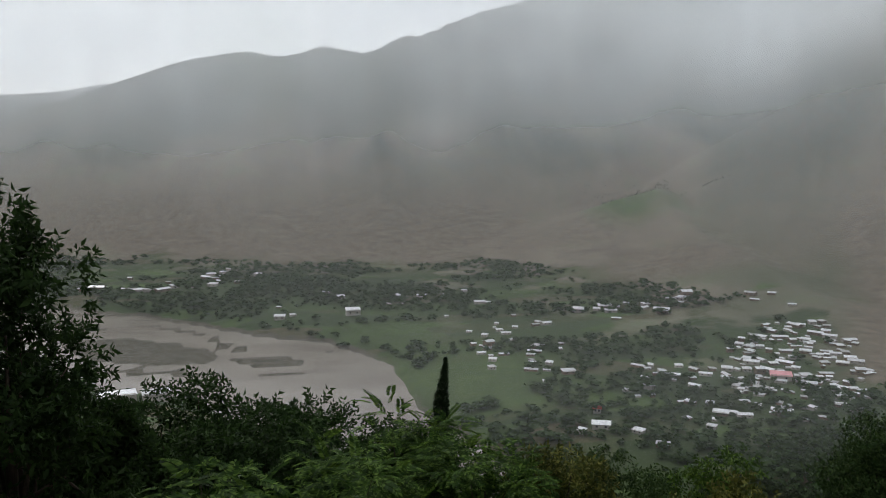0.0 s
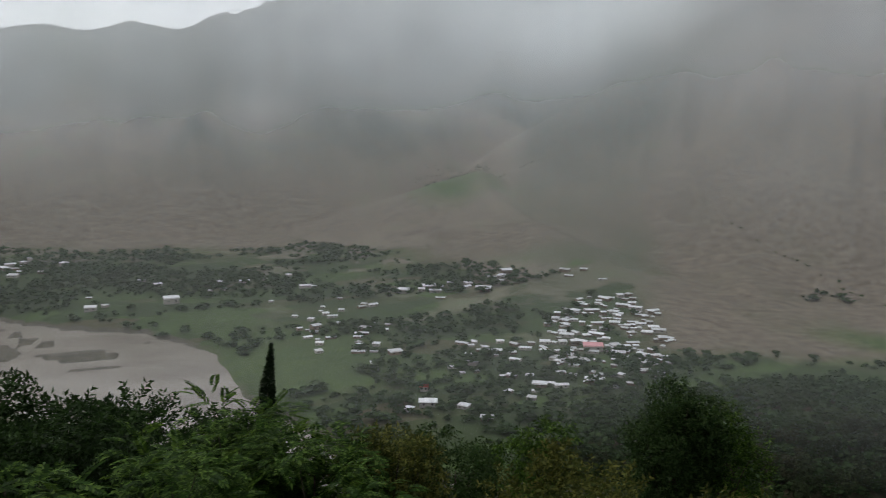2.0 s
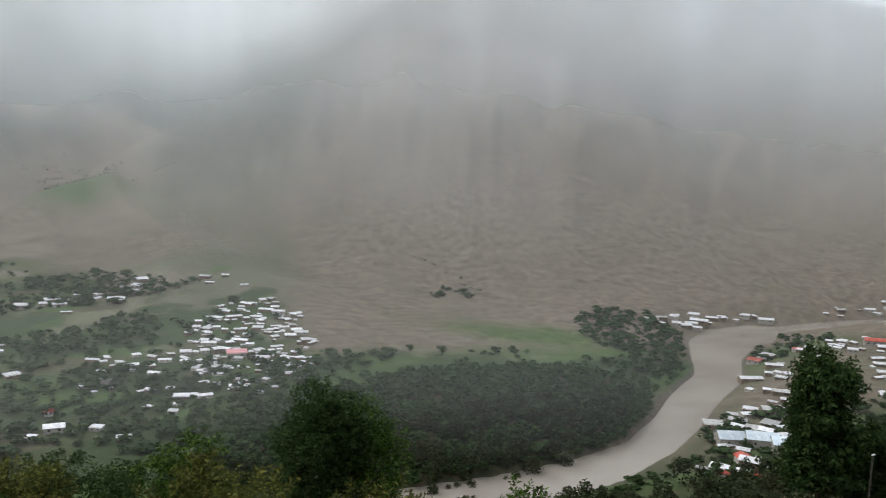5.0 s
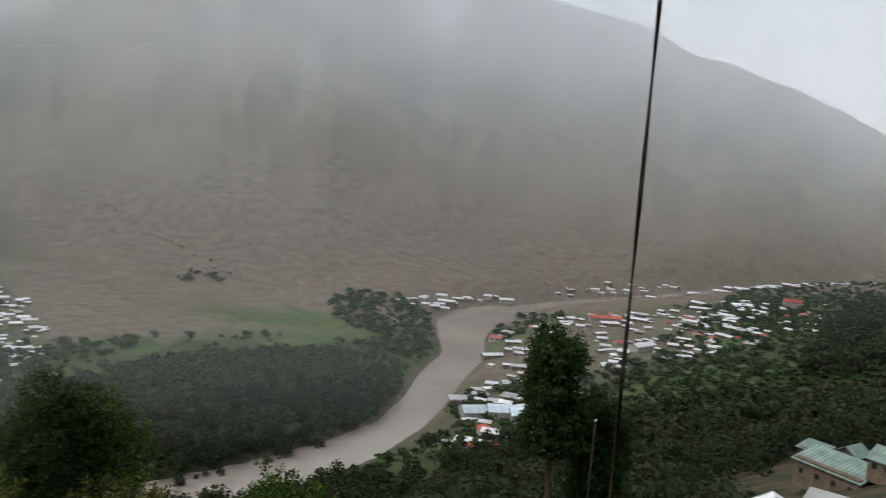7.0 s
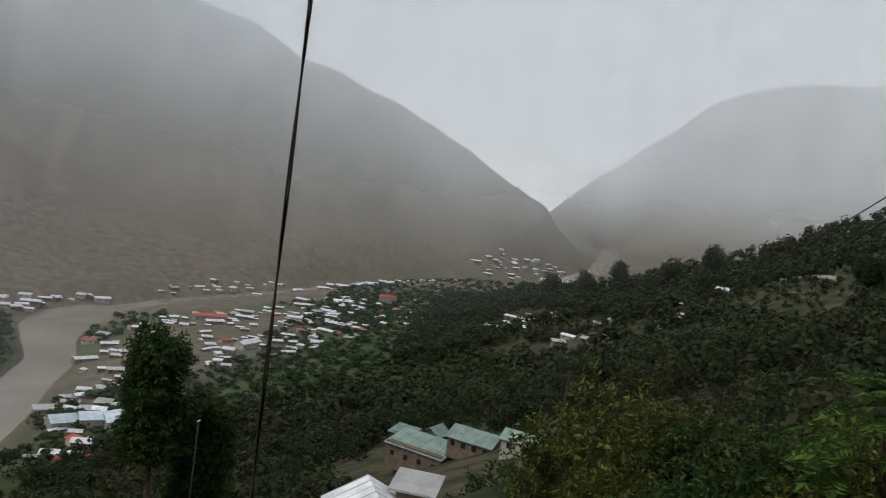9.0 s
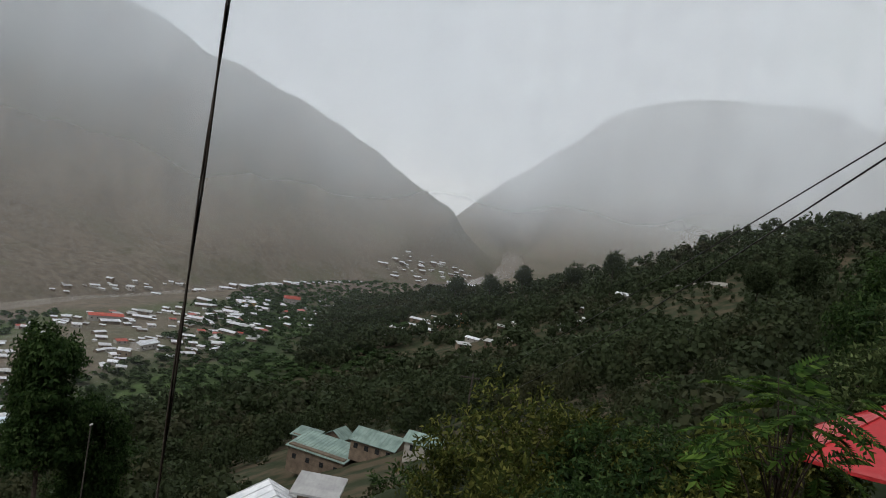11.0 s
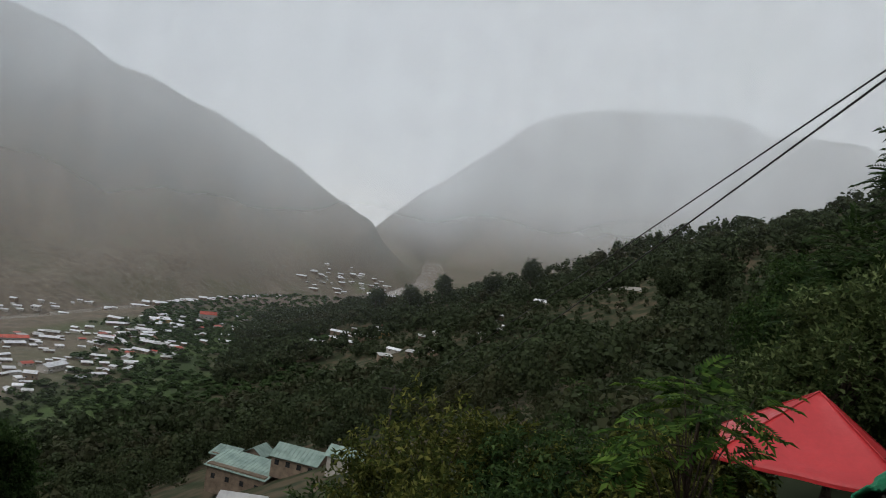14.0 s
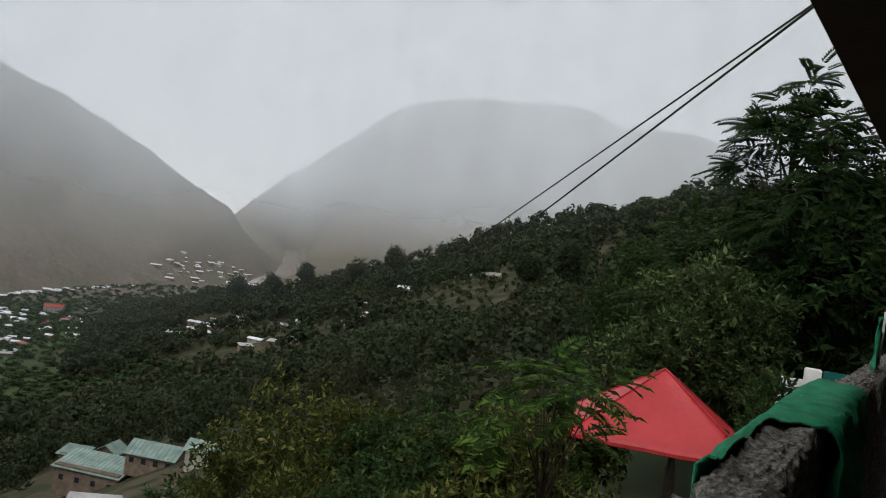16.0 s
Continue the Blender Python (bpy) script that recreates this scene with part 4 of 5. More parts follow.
tree("bush", "dark leafy bush between the ash trees", -11.6, 24, 142.6, 9, (2.6, 2.6, 4.6), LEAF_DARK, "sprig", 3600, 90, 0.75, 1.4, 44, category="bush")
tree("ash_tree", "young ash tree with pale feathery leaves", -14.3, 11, 146.2, 4, (0.75, 0.75, 1.3), LEAF_WALNUT, "long", 170, 18, 0.3, 0.62, 26, trunk=0.05)
tree("ash_tree", "bright green ash tree with feathery leaves", -4.6, 17, 144.5, 7, (1.7, 1.7, 2.6), LEAF_WALNUT, "long", 900, 44, 0.5, 0.72, 27, trunk=0.08)
tree("ash_tree", "bright green ash tree with feathery leaves", 0.2, 24, 142.9, 9, (1.9, 1.9, 3.5), LEAF_WALNUT, "long", 1300, 50, 0.6, 0.8, 28)
tree("ash_tree", "leafy ash tree beside the cypress", 4.9, 22, 142.7, 9, (2.1, 2.1, 3.4), LEAF_WALNUT, "long", 1500, 54, 0.6, 0.8, 29)
tree("ash_tree", "leafy green tree below the terrace", 9.6, 24, 141.2, 8, (2.2, 2.2, 3.2), LEAF_YELLOW, "sprig", 3000, 60, 0.7, 1.0, 30)
tree("bush", "dark leafy bush below the terrace", 14.8, 27, 140.6, 8, (2.5, 2.5, 3.2), LEAF_MID, "sprig", 3200, 60, 0.7, 1.1, 31, category="bush")
tree("poplar", "slim young poplar with a pointed top", 20.6, 24, 142.6, 9, (0.95, 0.95, 3.6), LEAF_WALNUT, "sprig", 800, 30, 0.45, 0.95, 32, trunk=0.07)
tree("bush", "leafy yellow-green bush below the terrace", 22.6, 18, 143.1, 6, (1.7, 1.7, 2.4), LEAF_YELLOW, "sprig", 1300, 40, 0.5, 0.9, 33, category="bush")
tree("round_tree", "dense round green tree on the slope", 29.9, 38, 139.4, 11, (1.9, 1.9, 3.8), LEAF_MID, "fine", 3600, 70, 0.75, 1.5, 34)
tree("round_tree", "dense round green tree on the slope", 33.2, 39, 137.9, 9, (1.8, 1.8, 3.2), LEAF_WALNUT, "fine", 2000, 44, 0.7, 1.5, 35)
tree("bush", "shrub with reddish autumn leaves", 28.5, 15, 144.0, 5, (1.9, 1.9, 1.9), LEAF_YELLOW, "sprig", 1300, 40, 0.45, 0.85, 36, category="bush")
tree("bush", "shrub with yellow and red leaves", 35.5, 15, 143.7, 5, (1.7, 1.7, 1.9), LEAF_YELLOW, "sprig", 1100, 36, 0.45, 0.85, 37, category="bush")
tree("bush", "low green shrub on the slope", 43.5, 17, 142.9, 5, (1.6, 1.6, 1.9), LEAF_WALNUT, "sprig", 900, 30, 0.45, 0.9, 38, category="bush")
tree("round_tree", "big dark broadleaf tree above the town", 63.2, 80, 134.6, 20, (2.7, 2.7, 8), LEAF_MID, "big", 3000, 80, 1.2, 2.0, 39, trunk=0.3)
tree("round_tree", "dark broadleaf tree above the town", 66.3, 84, 126.0, 16, (2.6, 2.6, 6), LEAF_MID, "big", 1900, 60, 1.2, 2.0, 40, trunk=0.3)

# hedge of yellow-green shrubs under the terrace
for k, (az, d, top, r) in enumerate(((87.5, 15, 144.9, 1.2), (90.5, 14, 145.8, 1.4), (94.2, 13.5, 147.0, 1.5), (98.4, 13, 147.1, 1.3), (102.6, 13, 147.4, 1.4), (106.8, 12, 147.5, 1.3), (110.5, 13, 147.6, 1.2), (94.0, 10.5, 146.4, 1.0), (99.5, 10, 147.0, 1.1), (105.5, 9.5, 147.1, 1.0))):
    tree("shrub", "yellow-green shrub in the hedge below the terrace", az, d, top, 4, (r, r, 1.6), LEAF_YELLOW if k % 4 else LEAF_MID, "sprig", 1150, 44, 0.4, 0.75, 50 + k, trunk=0.05, category="bush", group="shrubs of the hedge")

tree("shrub", "dark shrub in front of the white garden wall", 124.4, 13.2, 148.75, 3, (0.5, 0.5, 1.3), LEAF_MID, "sprig", 420, 24, 0.3, 0.7, 69, trunk=0.04, category="bush")

# trees round the red canopy
tree("ash_tree", "young ash sapling with drooping feather leaves", 110.6, 8.4, 149.1, 4, (0.66, 0.66, 0.75), LEAF_WALNUT, "long", 80, 20, 0.14, 0.62, 70, trunk=0.04, low=-0.5)
tree("broadleaf_tree", "mid-green broadleaf tree with pale leaf tips behind the red canopy", 118.6, 19, 150.5, 8, (1.9, 1.9, 2.6), LEAF_PALE, "sprig", 1900, 60, 0.42, 1.15, 71)
tree("ash_tree", "tall ash tree with airy feathery crown", 124.0, 23, 155.3, 13, (1.5, 1.5, 2.4), LEAF_DARK, "long", 430, 30, 0.35, 1.05, 72, lean=(0.4, 0.2))
tree("ash_tree", "ash tree with layered dark leaves", 126.3, 21, 154.3, 12, (1.6, 1.6, 3.4), LEAF_DARK, "long", 560, 30, 0.55, 1.05, 73)
tree("ash_tree", "dark ash tree on the slope", 119.4, 27, 152.0, 11, (2.0, 2.0, 3.4), LEAF_MID, "long", 700, 40, 0.65, 1.1, 74)
tree("broadleaf_tree", "dark broadleaf tree on the slope", 116.0, 36, 151.3, 10, (2.2, 2.2, 3.8), LEAF_MID, "big", 1300, 44, 0.8, 1.1, 75)
tree("broadleaf_tree", "large dark tree behind the canopy", 124.5, 25, 151.6, 10, (3.2, 3.2, 4.5), LEAF_MID, "big", 2000, 60, 0.9, 1.1, 76)
tree("broadleaf_tree", "large dark tree behind the canopy", 130.0, 21, 153.0, 10, (3.0, 3.0, 5.0), LEAF_DARK, "big", 1800, 60, 0.9, 1.1, 77)


def cypress(az, d, top, r, label, seed):
    """A slim column of short upright sprays."""
    rng = np.random.default_rng(seed)
    x, y = polar(az, d)
    gz = float(ground_z(x, y)) - 0.15
    root = base("cypress_tree", pose(x, y, gz, 0, 4.5, 0), label, "tree")
    h = top - gz
    n = 4200
    t = rng.uniform(0.12, 1, n) ** 0.9
    a = rng.uniform(0, 6.283, n)
    rad = r * np.clip(1 - t, 0.0, 1) ** 0.8 * rng.uniform(0.4, 1.0, n) * (1 + 0.22 * np.sin(a * 3 + t * 26))
    p = np.stack([rad * np.cos(a), rad * np.sin(a), t * h], 1)
    way = unit(np.stack([0.5 * np.cos(a), 0.5 * np.sin(a), 1 + 0 * a], 1) + rng.normal(0, 0.2, (n, 3)))
    v, f = strew(sprig(rng, 6, 0.15, 0.35, 0.25), p, way, rng.uniform(0.8, 1.3, n) * (0.3 + 0.7 * np.clip((1 - t) * 4, 0, 1)), rng)
    bulk("crown", v, f, LEAF_CYPRESS, root)
    part("trunk", tube(bmesh.new(), [(0, 0, -0.3), (0.03, 0, h * 0.4), (0, 0, h * 0.92)], [0.13, 0.09, 0.02], 8), BARK, root)


cypress(-0.9, 28, 143.2, 1.3, "slim dark cypress standing above the bushes", 80)
for az, d, top, r, s in ((98.5, 690, 133, 9, 81), (92.7, 800, 103, 9, 82), (88.3, 850, 80, 9, 83), (96.0, 760, 116, 8, 84), (101.5, 640, 130, 9, 85), (104.5, 600, 131, 8, 86), (90.6, 830, 88, 8, 87), (110.2, 420, 152, 8, 88), (107.6, 480, 144, 7, 89)):
    tree("broadleaf_tree", "dark round-headed tree on the skyline of the shoulder", az, d, top, 18, (r * 0.75, r * 0.75, r), LEAF_FAR, "big", 420, 30, 2.6, 7.0, s, trunk=0.4, group="trees on the shoulder")


# ---------------------------------------------------------------- single houses
def on_ground(az, d, turn=0.0, sink=0.0):
    x, y = polar(az, d)
    return pose(x, y, float(ground_z(x, y)) - sink, 0, 0, -az + turn)


def farm(az, d, turn, w, deep, rise, wall, roof, label, gable, eave, **more):
    """A house whose eaves lie at a known height over the valley."""
    house(on_ground(az, d, turn), w, deep, max(eave - float(ground_z(*polar(az, d))), 2.2), rise, wall, roof, label, gable, **more)


farm(81.3, 185, -32, 14.6, 7.6, 1.9, WALL_MUD, ROOF_GREEN, "low long house with a pale green ribbed metal roof", False, 92.0, seams=True, windows=4)
farm(79.9, 201, -28, 5.4, 4.4, 1.1, WALL_MUD, ROOF_GREEN, "small outbuilding with a pale green metal roof", False, 90.2, seams=True)
farm(82.0, 204, 62, 5.2, 5.0, 1.6, WALL_MUD, ROOF_GREEN, "small house with a weathered pale green gable roof", True, 90.4, seams=True)
farm(84.9, 180, -26, 10.5, 7.0, 1.9, WALL_MUD, ROOF_GREEN, "house with a broad pale green gable roof", True, 97.4, seams=True, windows=4)
farm(88.0, 160, -20, 6.6, 5.0, 1.3, WALL_PALE, ROOF_GREEN, "small house with a grey-green metal roof", True, 104.6, seams=True)
house(on_ground(78.7, 54, 104), 7.0, 5.2, 129.4 - 1.5 - float(ground_z(*polar(78.7, 54))), 1.4, WALL_PALE, ROOF_WHITE, "house below the terrace with a white metal gable roof", True, seams=True)
house(on_ground(81.2, 58, -10), 2.4, 2.2, 129.0 - float(ground_z(*polar(81.2, 58))), 0.5, WALL_MUD, ROOF_GREY, "small shed with a grey sheet roof", False)
house(on_ground(75.0, 128, -25), 9, 5, 3.6, 0.5, WALL_MUD, WALL_YELLOW, "mud-brick farm shed with a brown earth roof", False)
house(on_ground(72.2, 120, 10), 7, 5, 2.6, 0.4, WALL_MUD, WALL_MUD, "flat-roofed mud-brick farm building", False)
house(on_ground(78.2, 118, 0), 8, 5, 2.8, 0.4, WALL_MUD, WALL_MUD, "flat-roofed mud-brick farm building", False)
house(on_ground(68.0, 130, 20), 6, 5, 2.6, 0.4, WALL_MUD, WALL_MUD, "flat-roofed mud-brick farm building", False)
house(on_ground(89.0, 740, 30), 12, 9, 7, 3, WALL_YELLOW, ROOF_GREY, "two-storey ochre house on the shoulder", True, windows=4)
house(on_ground(88.2, 725, -15), 14, 8, 5, 2.4, WALL_MUD, ROOF_GREY, "brown house with a pale pitched roof", True, windows=4)
house(on_ground(97.2, 655, 20), 11, 8, 4.5, 2.2, WALL_MUD, ROOF_RED, "house with a red-brown gable roof by the field", True)
house(on_ground(99.4, 640, -10), 10, 7, 4, 1.6, WALL_PALE, ROOF_WHITE, "pale house by the field on the shoulder", True)
house(on_ground(85.5, 1420, 8), 58, 10, 6, 2, WALL_PALE, ROOF_WHITE, "very long white-roofed hall in the valley", True, windows=8, name="hall", category="hall")
house(on_ground(88.6, 1380, 4), 46, 10, 6, 2, WALL_PALE, ROOF_WHITE, "long white-roofed hall in the valley", True, windows=6, name="hall", category="hall")
for k, (az, w, tn) in enumerate(((57.9, 17, 18), (59.6, 15, 10), (61.2, 16, 16))):
    house(on_ground(az, 442 - 3 * k, tn), w, 11, 4.5, 2.6, WALL_PALE, ROOF_BLUE, "wide hall with a pale blue-white metal roof", True, name="hall", category="hall", group="pale halls by the river")
house(on_ground(62.2, 362, 20), 9, 7, 2.8, 2.6, WALL_MUD, ROOF_EMERALD, "small hut with an emerald green roof", True)
house(on_ground(66.0, 735, 12), 27, 8, 4.5, 1.6, WALL_PALE, ROOF_RED, "long building with a faded red metal roof", True, windows=6)
house(on_ground(77.5, 945, 8), 17, 9, 7, 2.6, WALL_PALE, ROOF_RED, "two-storey house with an orange-red roof", True, windows=4)
house(on_ground(74.6, 900, 12), 22, 8, 4, 1.4, WALL_YELLOW, ROOF_WHITE, "long yellow building with a white roof", True, windows=5)
house(on_ground(68.6, 640, 55), 22, 9, 4.5, 1.6, WALL_PALE, ROOF_WHITE, "long white-roofed building in the town", True, windows=5)
house(on_ground(24.2, 545, 5), 12, 7, 3, 1.2, WALL_PALE, ROOF_PINK, "village house with a pink metal roof", False)
house(on_ground(12.9, 430, 0), 9, 6, 3, 1.2, WALL_PALE, ROOF_WHITE, "lone house with a white roof in the fields", True)
house(on_ground(12.6, 455, 0), 4, 4, 3, 1.2, WALL_PALE, ROOF_RED, "tiny hut with a red roof in the fields", True)
house(on_ground(-4.2, 728, 10), 12, 7, 4.5, 1.4, WALL_PALE, ROOF_WHITE, "pale farmhouse on the river terrace", False)
for az, d, w in ((-22.5, 505, 16), (-19.6, 500, 20), (-17.2, 505, 15), (-24.4, 470, 12)):
    house(on_ground(az, d, 6), w, 8, 4.5, 1.0, WALL_PALE, ROOF_WHITE, "whitewashed building on the near river bank", False, windows=3, group="buildings on the near bank")
for az, d, tn in ((12.4, 84, 15), (14.0, 86, -20)):
    house(on_ground(az, d, tn), 4.5, 4, 6.2, 0.9, WALL_PALE, ROOF_WHITE, "whitewashed house half hidden in the trees", False, group="houses half hidden in the trees")

# low wall and track round the field on the shoulder
WALL_STONE = worn("lime_wall", (0.34, 0.32, 0.29), (0.52, 0.50, 0.46), 0.3, 0.9, fine=3)
bm = bmesh.new()
line = [(*polar(98.6 + 7.3 * k / 24, 720 - 165 * k / 24),) for k in range(25)]
for (x0, y0), (x1, y1) in zip(line, line[1:]):
    z0, z1 = float(ground_z(x0, y0)), float(ground_z(x1, y1))
    v = [bm.verts.new(p) for p in ((x0, y0, z0 - 1), (x1, y1, z1 - 1), (x1, y1, z1 + 2.2), (x0, y0, z0 + 2.2), (x0, y0 - 0.9, z0 - 1), (x1, y1 - 0.9, z1 - 1), (x1, y1 - 0.9, z1 + 2.2), (x0, y0 - 0.9, z0 + 2.2))]
    for q in ((0, 1, 2, 3), (7, 6, 5, 4), (3, 2, 6, 7)):
        bm.faces.new([v[k] for k in q])
me = bpy.data.meshes.new("field_wall")
bm.to_mesh(me)
bm.free()
me.materials.append(WALL_STONE)
tagged(new("field_wall", me), "pale lime-washed wall along a field on the shoulder", "wall", kind="structure")

# ---------------------------------------------------------------- the terrace of the house
# local axes: x along the parapet, y outwards, z from the eye's height
HERE = pose(0, 0, EYE_Z, 0, 0, -43.5)


def here(name, bm, mat, label, category, kind=""):
    me = bpy.data.meshes.new(name)
    bm.to_mesh(me)
    bm.free()
    me.materials.append(mat)
    ob = new(name, me)
    ob.matrix_basis = HERE
    return tagged(ob, label, category, kind=kind)


def concrete_material():
    m, n, l, b = material("rough_concrete", 0.95, 0, 0.15)
    big, mid, fine = noise_node(n, l, 8, 5), noise_node(n, l, 52, 6, 0.75), noise_node(n, l, 190, 3)
    c = ramp_node(n, l, mid, (0.36, (0.045, 0.041, 0.036)), (0.48, (0.20, 0.188, 0.168)), (0.62, (0.44, 0.42, 0.39)))
    c = mix_node(n, l, range_node(n, l, big, 0.5, 0.68, 0, 0.75), c, (0.07, 0.066, 0.055))
    l.new(c, b.inputs["Base Color"])
    h = math_node(n, l, "ADD", mid, math_node(n, l, "MULTIPLY", fine, 0.5))
    bump_node(n, l, b, h, 1.0, 0.03)
    return m


CONCRETE = concrete_material()
FLOOR_CEMENT = worn("cement_floor", (0.09, 0.084, 0.076), (0.17, 0.16, 0.148), 1.5, 0.9, fine=30)
SOFFIT = worn("brown_soffit_boards", (0.022, 0.014, 0.010), (0.05, 0.032, 0.022), 2.5, 0.75, fine=30)
TENT_RED = worn("red_tarpaulin", (0.36, 0.018, 0.022), (0.50, 0.032, 0.036), 1.4, 0.42, fine=14, spec=0.5, bump=0.25, distance=0.03)
NET_GREEN = worn("green_shade_cloth", (0.006, 0.12, 0.055), (0.02, 0.27, 0.13), 9, 0.8, fine=140, bump=0.5)
GATE_GREEN = worn("green_sheet_gate", (0.004, 0.075, 0.065), (0.008, 0.115, 0.10), 3, 0.5)
WHITEWASH = worn("white_plaster", (0.5, 0.5, 0.49), (0.74, 0.74, 0.72), 2, 0.85)
CABLE_BLACK = worn("black_cable", (0.012, 0.011, 0.011), (0.03, 0.028, 0.026), 20, 0.5)
CABLE_BROWN = worn("brown_flex", (0.045, 0.034, 0.028), (0.085, 0.066, 0.054), 20, 0.55)
BOARD = worn("grey_boards", (0.10, 0.09, 0.08), (0.24, 0.225, 0.20), 5, 0.9, vary=0.3, stretch=(6, 6, 0.6))
POST = worn("weathered_post", (0.02, 0.017, 0.014), (0.06, 0.05, 0.04), 5, 0.9)

here("floor", box(bmesh.new(), -6, 9, -2.4, 0.34, -1.75, -1.6), FLOOR_CEMENT, "cement floor of the terrace", "floor", "structure")
here("wall_back", box(bmesh.new(), -6, 9, -2.6, -2.4, -1.75, 0.9), WALL_MUD, "mud-plastered house wall behind the terrace", "wall", "structure")
here("wall_house", box(bmesh.new(), -6, 9, -2.6, 0.5, -6.0, -1.75), WALL_MUD, "lower storey wall of the house", "wall", "structure")
here("ceiling", box(bmesh.new(), -6, 9, -2.7, 0.545, 0.9, 0.98), SOFFIT, "dark brown board roof over the terrace", "ceiling", "structure")


def rough_block(bm, s0, s1, n0, n1, z0, z1, seed, step=0.016, amp=0.03):
    """A wall with a chipped, uneven top and edges."""
    ns, nn = int((s1 - s0) / step), max(int((n1 - n0) / step), 4)
    path = [(n0, z0 + (z1 - z0) * k / 8) for k in range(8)] + [(n0 + (n1 - n0) * k / nn, z1) for k in range(nn + 1)] + [(n1, z1 + (z0 - z1) * k / 8) for k in range(1, 9)]
    rows = []
    for i in range(ns + 1):
        s = s0 + (s1 - s0) * i / ns
        row = []
        for n, z in path:
            q = Vector((s * 9, n * 14, z * 14 + seed))
            d = amp * noise.noise(q) + amp * 0.6 * noise.noise(q * 3.1) + 0.5 * amp * noise.noise(q * 7)
            edge = min(abs(n - n0), abs(n - n1)) < 0.012 and z > z1 - 0.012
            skew = 0.05 * (min(s, 4.0) - 2.2)
            row.append(bm.verts.new((s + d * 0.6, n + skew + d * (1 if n > (n0 + n1) / 2 else -1), z + d * (z > z1 - 0.05) - (0.02 + abs(d) if edge else 0))))
        rows.append(row)
    for a, b in zip(rows, rows[1:]):
        for k in range(len(path) - 1):
            bm.faces.new((a[k], b[k], b[k + 1], a[k + 1]))
    for row, flip in ((rows[0], 1), (rows[-1], -1)):
        bm.faces.new(row[::flip])
    return bm


parapet = here("parapet", rough_block(bmesh.new(), -0.7, 3.72, 0.315, 0.455, -1.75, -0.45, 3), CONCRETE, "rough broken concrete parapet of the terrace", "parapet", "structure")
here("parapet_end", rough_block(bmesh.new(), 3.73, 9, 0.30, 0.455, -1.75, -0.49, 17, amp=0.03), CONCRETE, "higher broken stretch of the concrete parapet", "parapet", "structure")


def draped_cloth():
    """Shade cloth thrown over the parapet, hanging down on both sides."""
    bm = bmesh.new()
    cols, rows = 90, 64
    grid = []
    for i in range(cols + 1):
        s = 2.0 + 2.35 * i / cols
        k = min(max((s - 2.75) / 0.75, 0), 1)
        k = k * k * (3 - 2 * k)
        inside = 0.02 + 0.98 * k
        out = 0.10 + 0.16 * k
        edge = 0.455 + 0.05 * (min(s, 4.0) - 2.2)
        line = []
        for j in range(rows + 1):
            q = -out + (out + inside) * j / rows
            lift = 0.016 + 0.004 * math.sin(s * 23 + q * 6) + 0.012 * noise.noise(Vector((s * 5, q * 5, 2))) + 0.045 * (0.5 - abs(noise.noise(Vector((s * 8, q * 7, 7))))) + 0.010 * (0.5 - abs(noise.noise(Vector((s * 24, q * 15, 3)))))
            if q < 0:
                n, z = edge + 0.01 + lift * 0.5, -0.445 + q
            elif q < 0.175:
                n, z = edge + 0.01 - q, -0.447 + lift * 0.6
            else:
                n, z = edge - 0.165 - lift * (1 + 1.2 * (q - 0.175)), -0.425 - (q - 0.175)
            sag = 0.16 * max(q - 0.175, 0)
            line.append(bm.verts.new((s + sag * (1 if s > 3.4 else 0.4), n - 0.03 * math.sin(s * 15) * min(max(q - 0.17, 0) * 3, 1), z)))
        grid.append(line)
    for a, b in zip(grid, grid[1:]):
        for j in range(rows):
            f = bm.faces.new((a[j], b[j], b[j + 1], a[j + 1]))
            f.smooth = True
    return bm


cloth = here("shade_cloth", draped_cloth(), NET_GREEN, "crumpled green shade cloth draped over the parapet", "cloth")
cloth.modifiers.new("thickness", "SOLIDIFY").thickness = 0.006

# the end of the cloth tied up on a post further along
post = base("fence_post", HERE @ pose(6.25, 0.44, -0.43), "thin white post tied with green shade cloth", "post")
part("pole", tube(bmesh.new(), [(0, 0, -0.02), (0.005, 0, 0.2), (0, 0, 0.34)], [0.010, 0.010, 0.009], 8), WHITEWASH, post)
bm = bmesh.new()
rows = []
for i in range(13):
    z = 0.30 - 0.34 * i / 12
    rows.append([bm.verts.new((-0.03 - 0.16 * (i / 12) ** 1.5 + (0.30 + 0.06 * math.sin(i)) * j / 10, 0.016 + 0.018 * math.sin(j * 1.7 + i * 0.4), z)) for j in range(11)])
for a, b in zip(rows, rows[1:]):
    for j in range(10):
        bm.faces.new((a[j], b[j], b[j + 1], a[j + 1])).smooth = True
part("cloth", bm, NET_GREEN, post, "green shade cloth").modifiers.new("thickness", "SOLIDIFY").thickness = 0.004


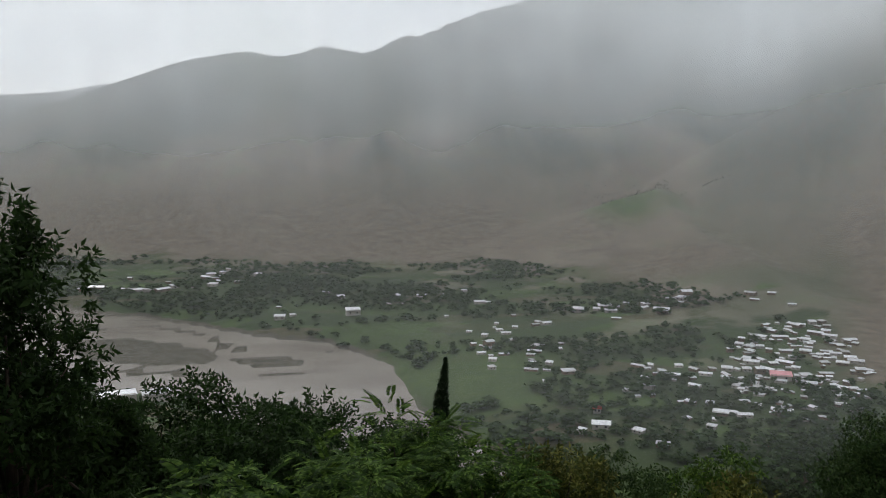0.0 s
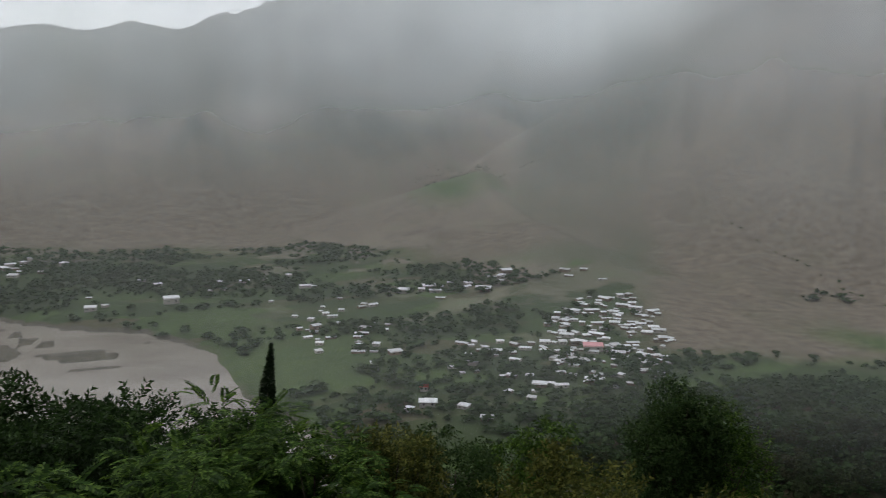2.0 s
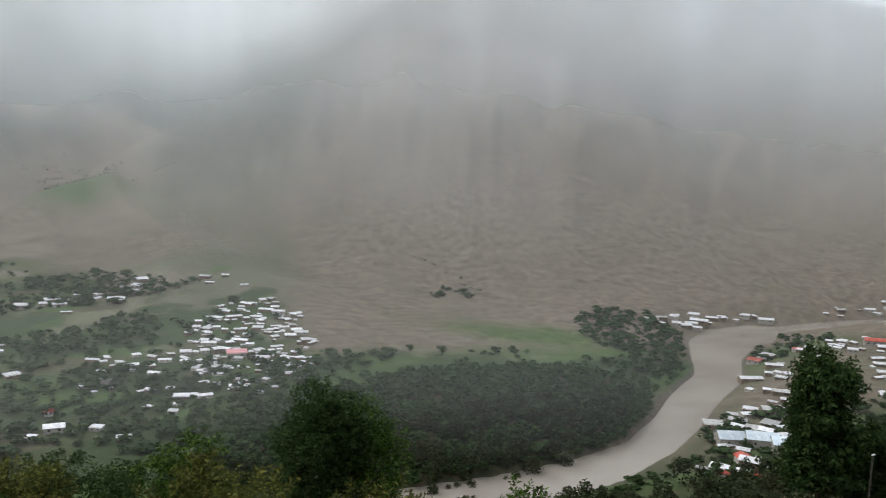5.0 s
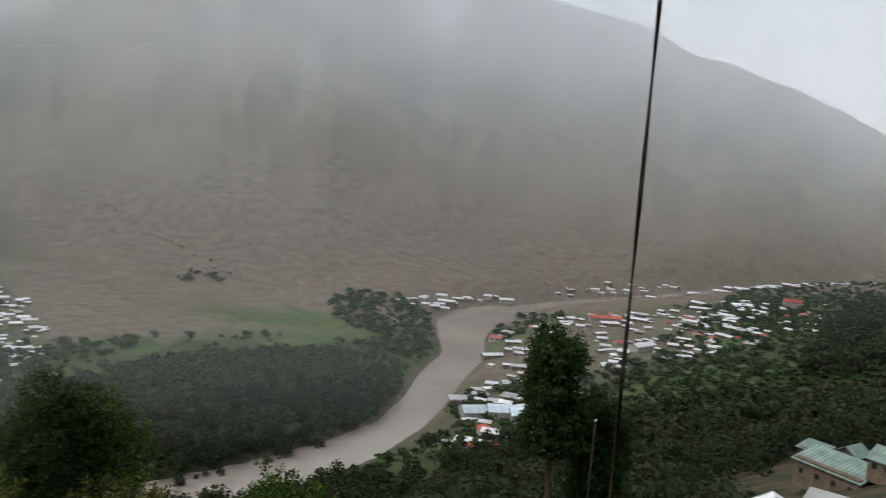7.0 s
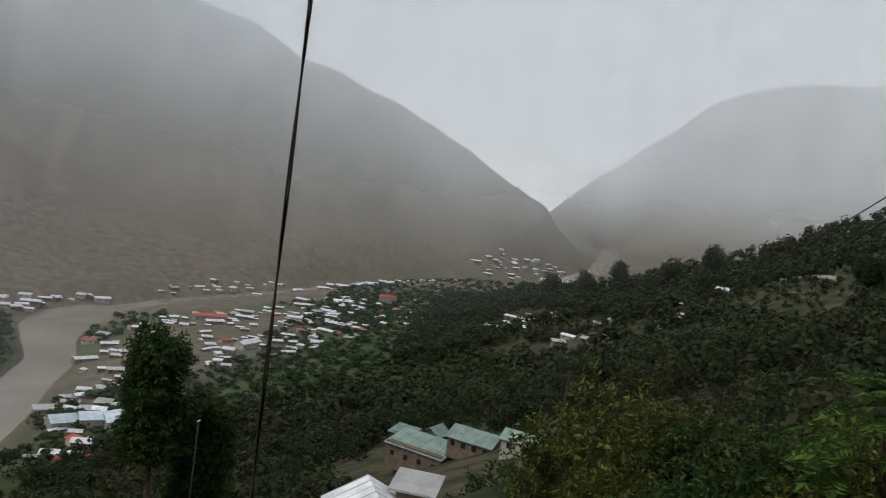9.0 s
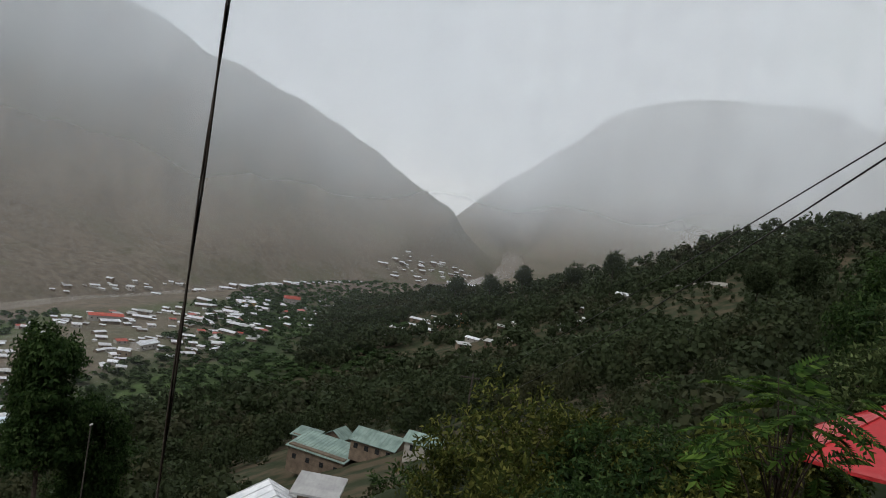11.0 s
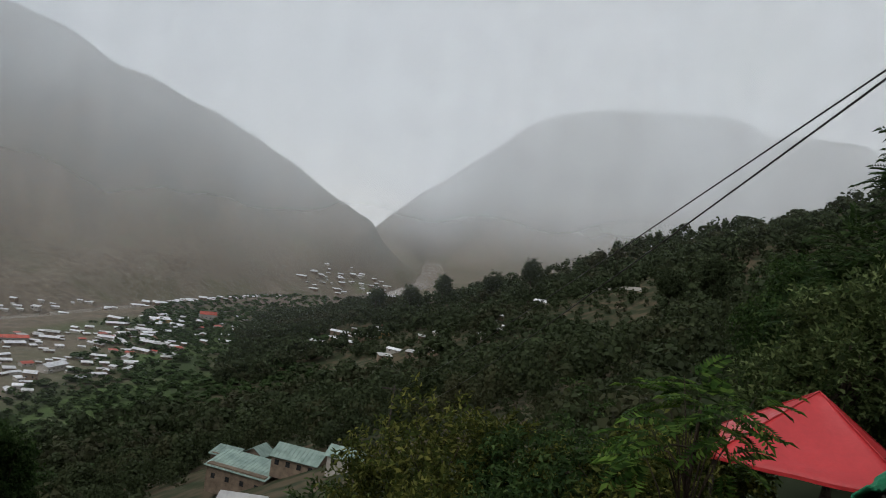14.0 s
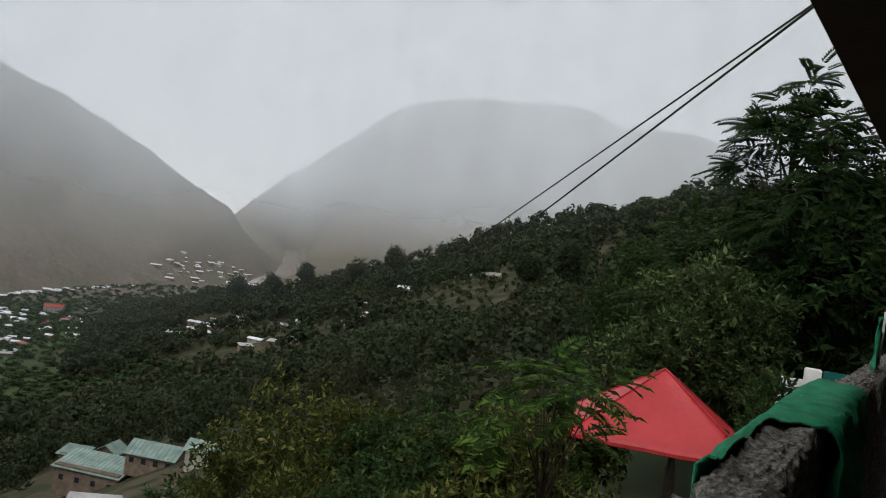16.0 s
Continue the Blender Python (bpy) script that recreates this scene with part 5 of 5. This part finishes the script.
# ---------------------------------------------------------------- red canopy
def canopy(az, d, apex, eave, half, turn):
    x, y = polar(az, d)
    gz = float(ground_z(x, y))
    top = base("canopy", pose(x, y, gz, 0, 0, turn), "red tarpaulin pyramid canopy on posts", "canopy")
    a, e = apex - gz, eave - gz
    corners = [(-half, -half), (half, -half), (half, half), (-half, half)]
    bm = bmesh.new()
    n = 14
    for k in range(4):
        c0, c1 = Vector((*corners[k], e)), Vector((*corners[(k + 1) % 4], e))
        tip = Vector((0, 0, a))
        rows = []
        for i in range(n + 1):
            t = i / n
            row = []
            for j in range(n + 1):
                p = tip.lerp(c0.lerp(c1, j / n), t)
                edge = math.sin(math.pi * j / n)
                p.z -= 0.10 * math.sin(math.pi * t) * edge + 0.012 * edge * t
                p.z += 0.006 * math.sin(j * 1.3 + k) * t * edge + 0.012 * math.sin(i * 2.1)* edge
                row.append(bm.verts.new(p))
            rows.append(row)
        for r0, r1 in zip(rows, rows[1:]):
            for j in range(n):
                bm.faces.new((r0[j], r1[j], r1[j + 1], r0[j + 1])).smooth = True
        low = [bm.verts.new(v.co - Vector((0, 0, 0.05))) for v in rows[-1]]
        for j in range(n):
            bm.faces.new((rows[-1][j], low[j], low[j + 1], rows[-1][j + 1]))
    bmesh.ops.remove_doubles(bm, verts=bm.verts, dist=0.002)
    part("cover", bm, TENT_RED, top)
    for c0 in corners:
        part("seam", tube(bmesh.new(), [(0, 0, a + 0.012), (c0[0] * 0.5, c0[1] * 0.5, (a + e) / 2 + 0.01), (*c0, e + 0.01)], [0.009, 0.009, 0.009], 6), TENT_RED, top)
    for c in corners:
        part("post", tube(bmesh.new(), [(c[0] * 0.94, c[1] * 0.94, -0.2), (c[0] * 0.94, c[1] * 0.94, e)], [0.035, 0.03], 8), POST, top)
    return top


canopy(117.3, 13.7, 148.41, 147.42, 1.32, -114)

# board fence under the canopy
fence = base("board_fence", on_ground(117.6, 11.6, 4), "weathered grey board fence below the canopy", "fence")
rail = part("rail", box(bmesh.new(), -1.6, 1.6, 0.03, 0.07, 1.1, 1.18, 0.005), POST, fence)
for k in range(17):
    bm = box(bmesh.new(), -1.58 + 0.19 * k, -1.44 + 0.19 * k, -0.012, 0.012, -0.1, 1.42 + 0.12 * rnd.random(), 0.004)
    part("board", bm, BOARD, fence)

# gate and white pier up the lane
gate = base("gate", on_ground(127.9, 15, 4), "dark green sheet-metal gate beside a white pier", "gate")
part("panel", box(bmesh.new(), -0.34, 0.60, -0.02, 0.02, 0.2, 3.70, 0.008), GATE_GREEN, gate)
part("pier", box(bmesh.new(), -0.62, -0.36, -0.12, 0.12, -0.2, 3.70, 0.015), WHITEWASH, gate)
part("hinge", box(bmesh.new(), -0.37, -0.33, -0.03, 0.03, 3.3, 3.42), POST, gate)
low = base("garden_wall", on_ground(125.0, 15.4, 6), "low whitewashed garden wall behind the shrubs", "wall")
part("wall", box(bmesh.new(), -0.22, 0.16, -0.1, 0.1, -0.2, 3.45, 0.02), WHITEWASH, low)


# ---------------------------------------------------------------- cables
def hanging(name, pts, radius, mat, label, category="cable", strands=2, turns=9.0, gap=1.05):
    top = base(name, pose(*pts[0]), label, category)
    o = Vector(pts[0])
    for s in range(strands):
        ring = []
        for i, p in enumerate(pts):
            a = 2 * math.pi * turns * i / len(pts) + math.pi * s
            ring.append(Vector(p) - o + Vector((math.cos(a), math.sin(a), 0)) * radius * gap)
        part("strand", tube(bmesh.new(), ring, [radius] * len(ring), 6), mat, top)
    return top


def local_point(s, n, z):
    return tuple(HERE @ Vector((s, n, z)))


drop = []
for i in range(61):
    k = i / 60
    x, y = polar(62.6 - 0.25 * math.sin(k * 5.0), 0.60)
    drop.append((x, y, EYE_Z + 0.9 - 1.9 * k))
hanging("hanging_cable", drop, 0.00085, CABLE_BROWN, "twisted brown flex hanging from the roof edge", turns=7)

END = polar(90.4, 96)
for k, (along, z0, sag, az, drop_z) in enumerate(((2.98, 0.93, 0.6, 90.0, 19.0), (2.98, 0.92, 1.5, 90.8, 19.0))):
    a = Vector(local_point(along, 0.56, z0))
    b = Vector((*polar(az, 96), EYE_Z - drop_z))
    line = []
    for i in range(41):
        t = (i / 40) ** 1.6
        p = a.lerp(b, t)
        p.z -= 4 * sag * t * (1 - t)
        line.append(tuple(p))
    hanging("overhead_cable", line, 0.0042 + 0.001 * k, CABLE_BLACK, "black overhead cable running down to the wood", strands=1, gap=0)
pz = float(ground_z(*END))
pole = base("utility_pole", pose(END[0], END[1], pz), "wooden utility pole among the trees", "pole")
part("shaft", tube(bmesh.new(), [(0, 0, -0.5), (0, 0, 8), (0, 0, EYE_Z - 18.6 - pz)], [0.16, 0.13, 0.10], 10), POST, pole)
part("crossarm", box(bmesh.new(), -0.08, 0.08, -0.9, 1.4, EYE_Z - 19.16 - pz, EYE_Z - 19.02 - pz, 0.01), POST, pole)
x, y = polar(66.0, 66)
pz = float(ground_z(x, y))
lamp = base("street_lamp", pose(x, y, pz), "dark pole with a small white lamp head", "lamp")
part("pole", tube(bmesh.new(), [(0, 0, -0.4), (0, 0, 129.6 - pz)], [0.06, 0.045], 10), POST, lamp)
part("head", box(bmesh.new(), -0.15, 0.25, -0.06, 0.06, 129.6 - pz, 129.7 - pz, 0.015), WHITEWASH, lamp)
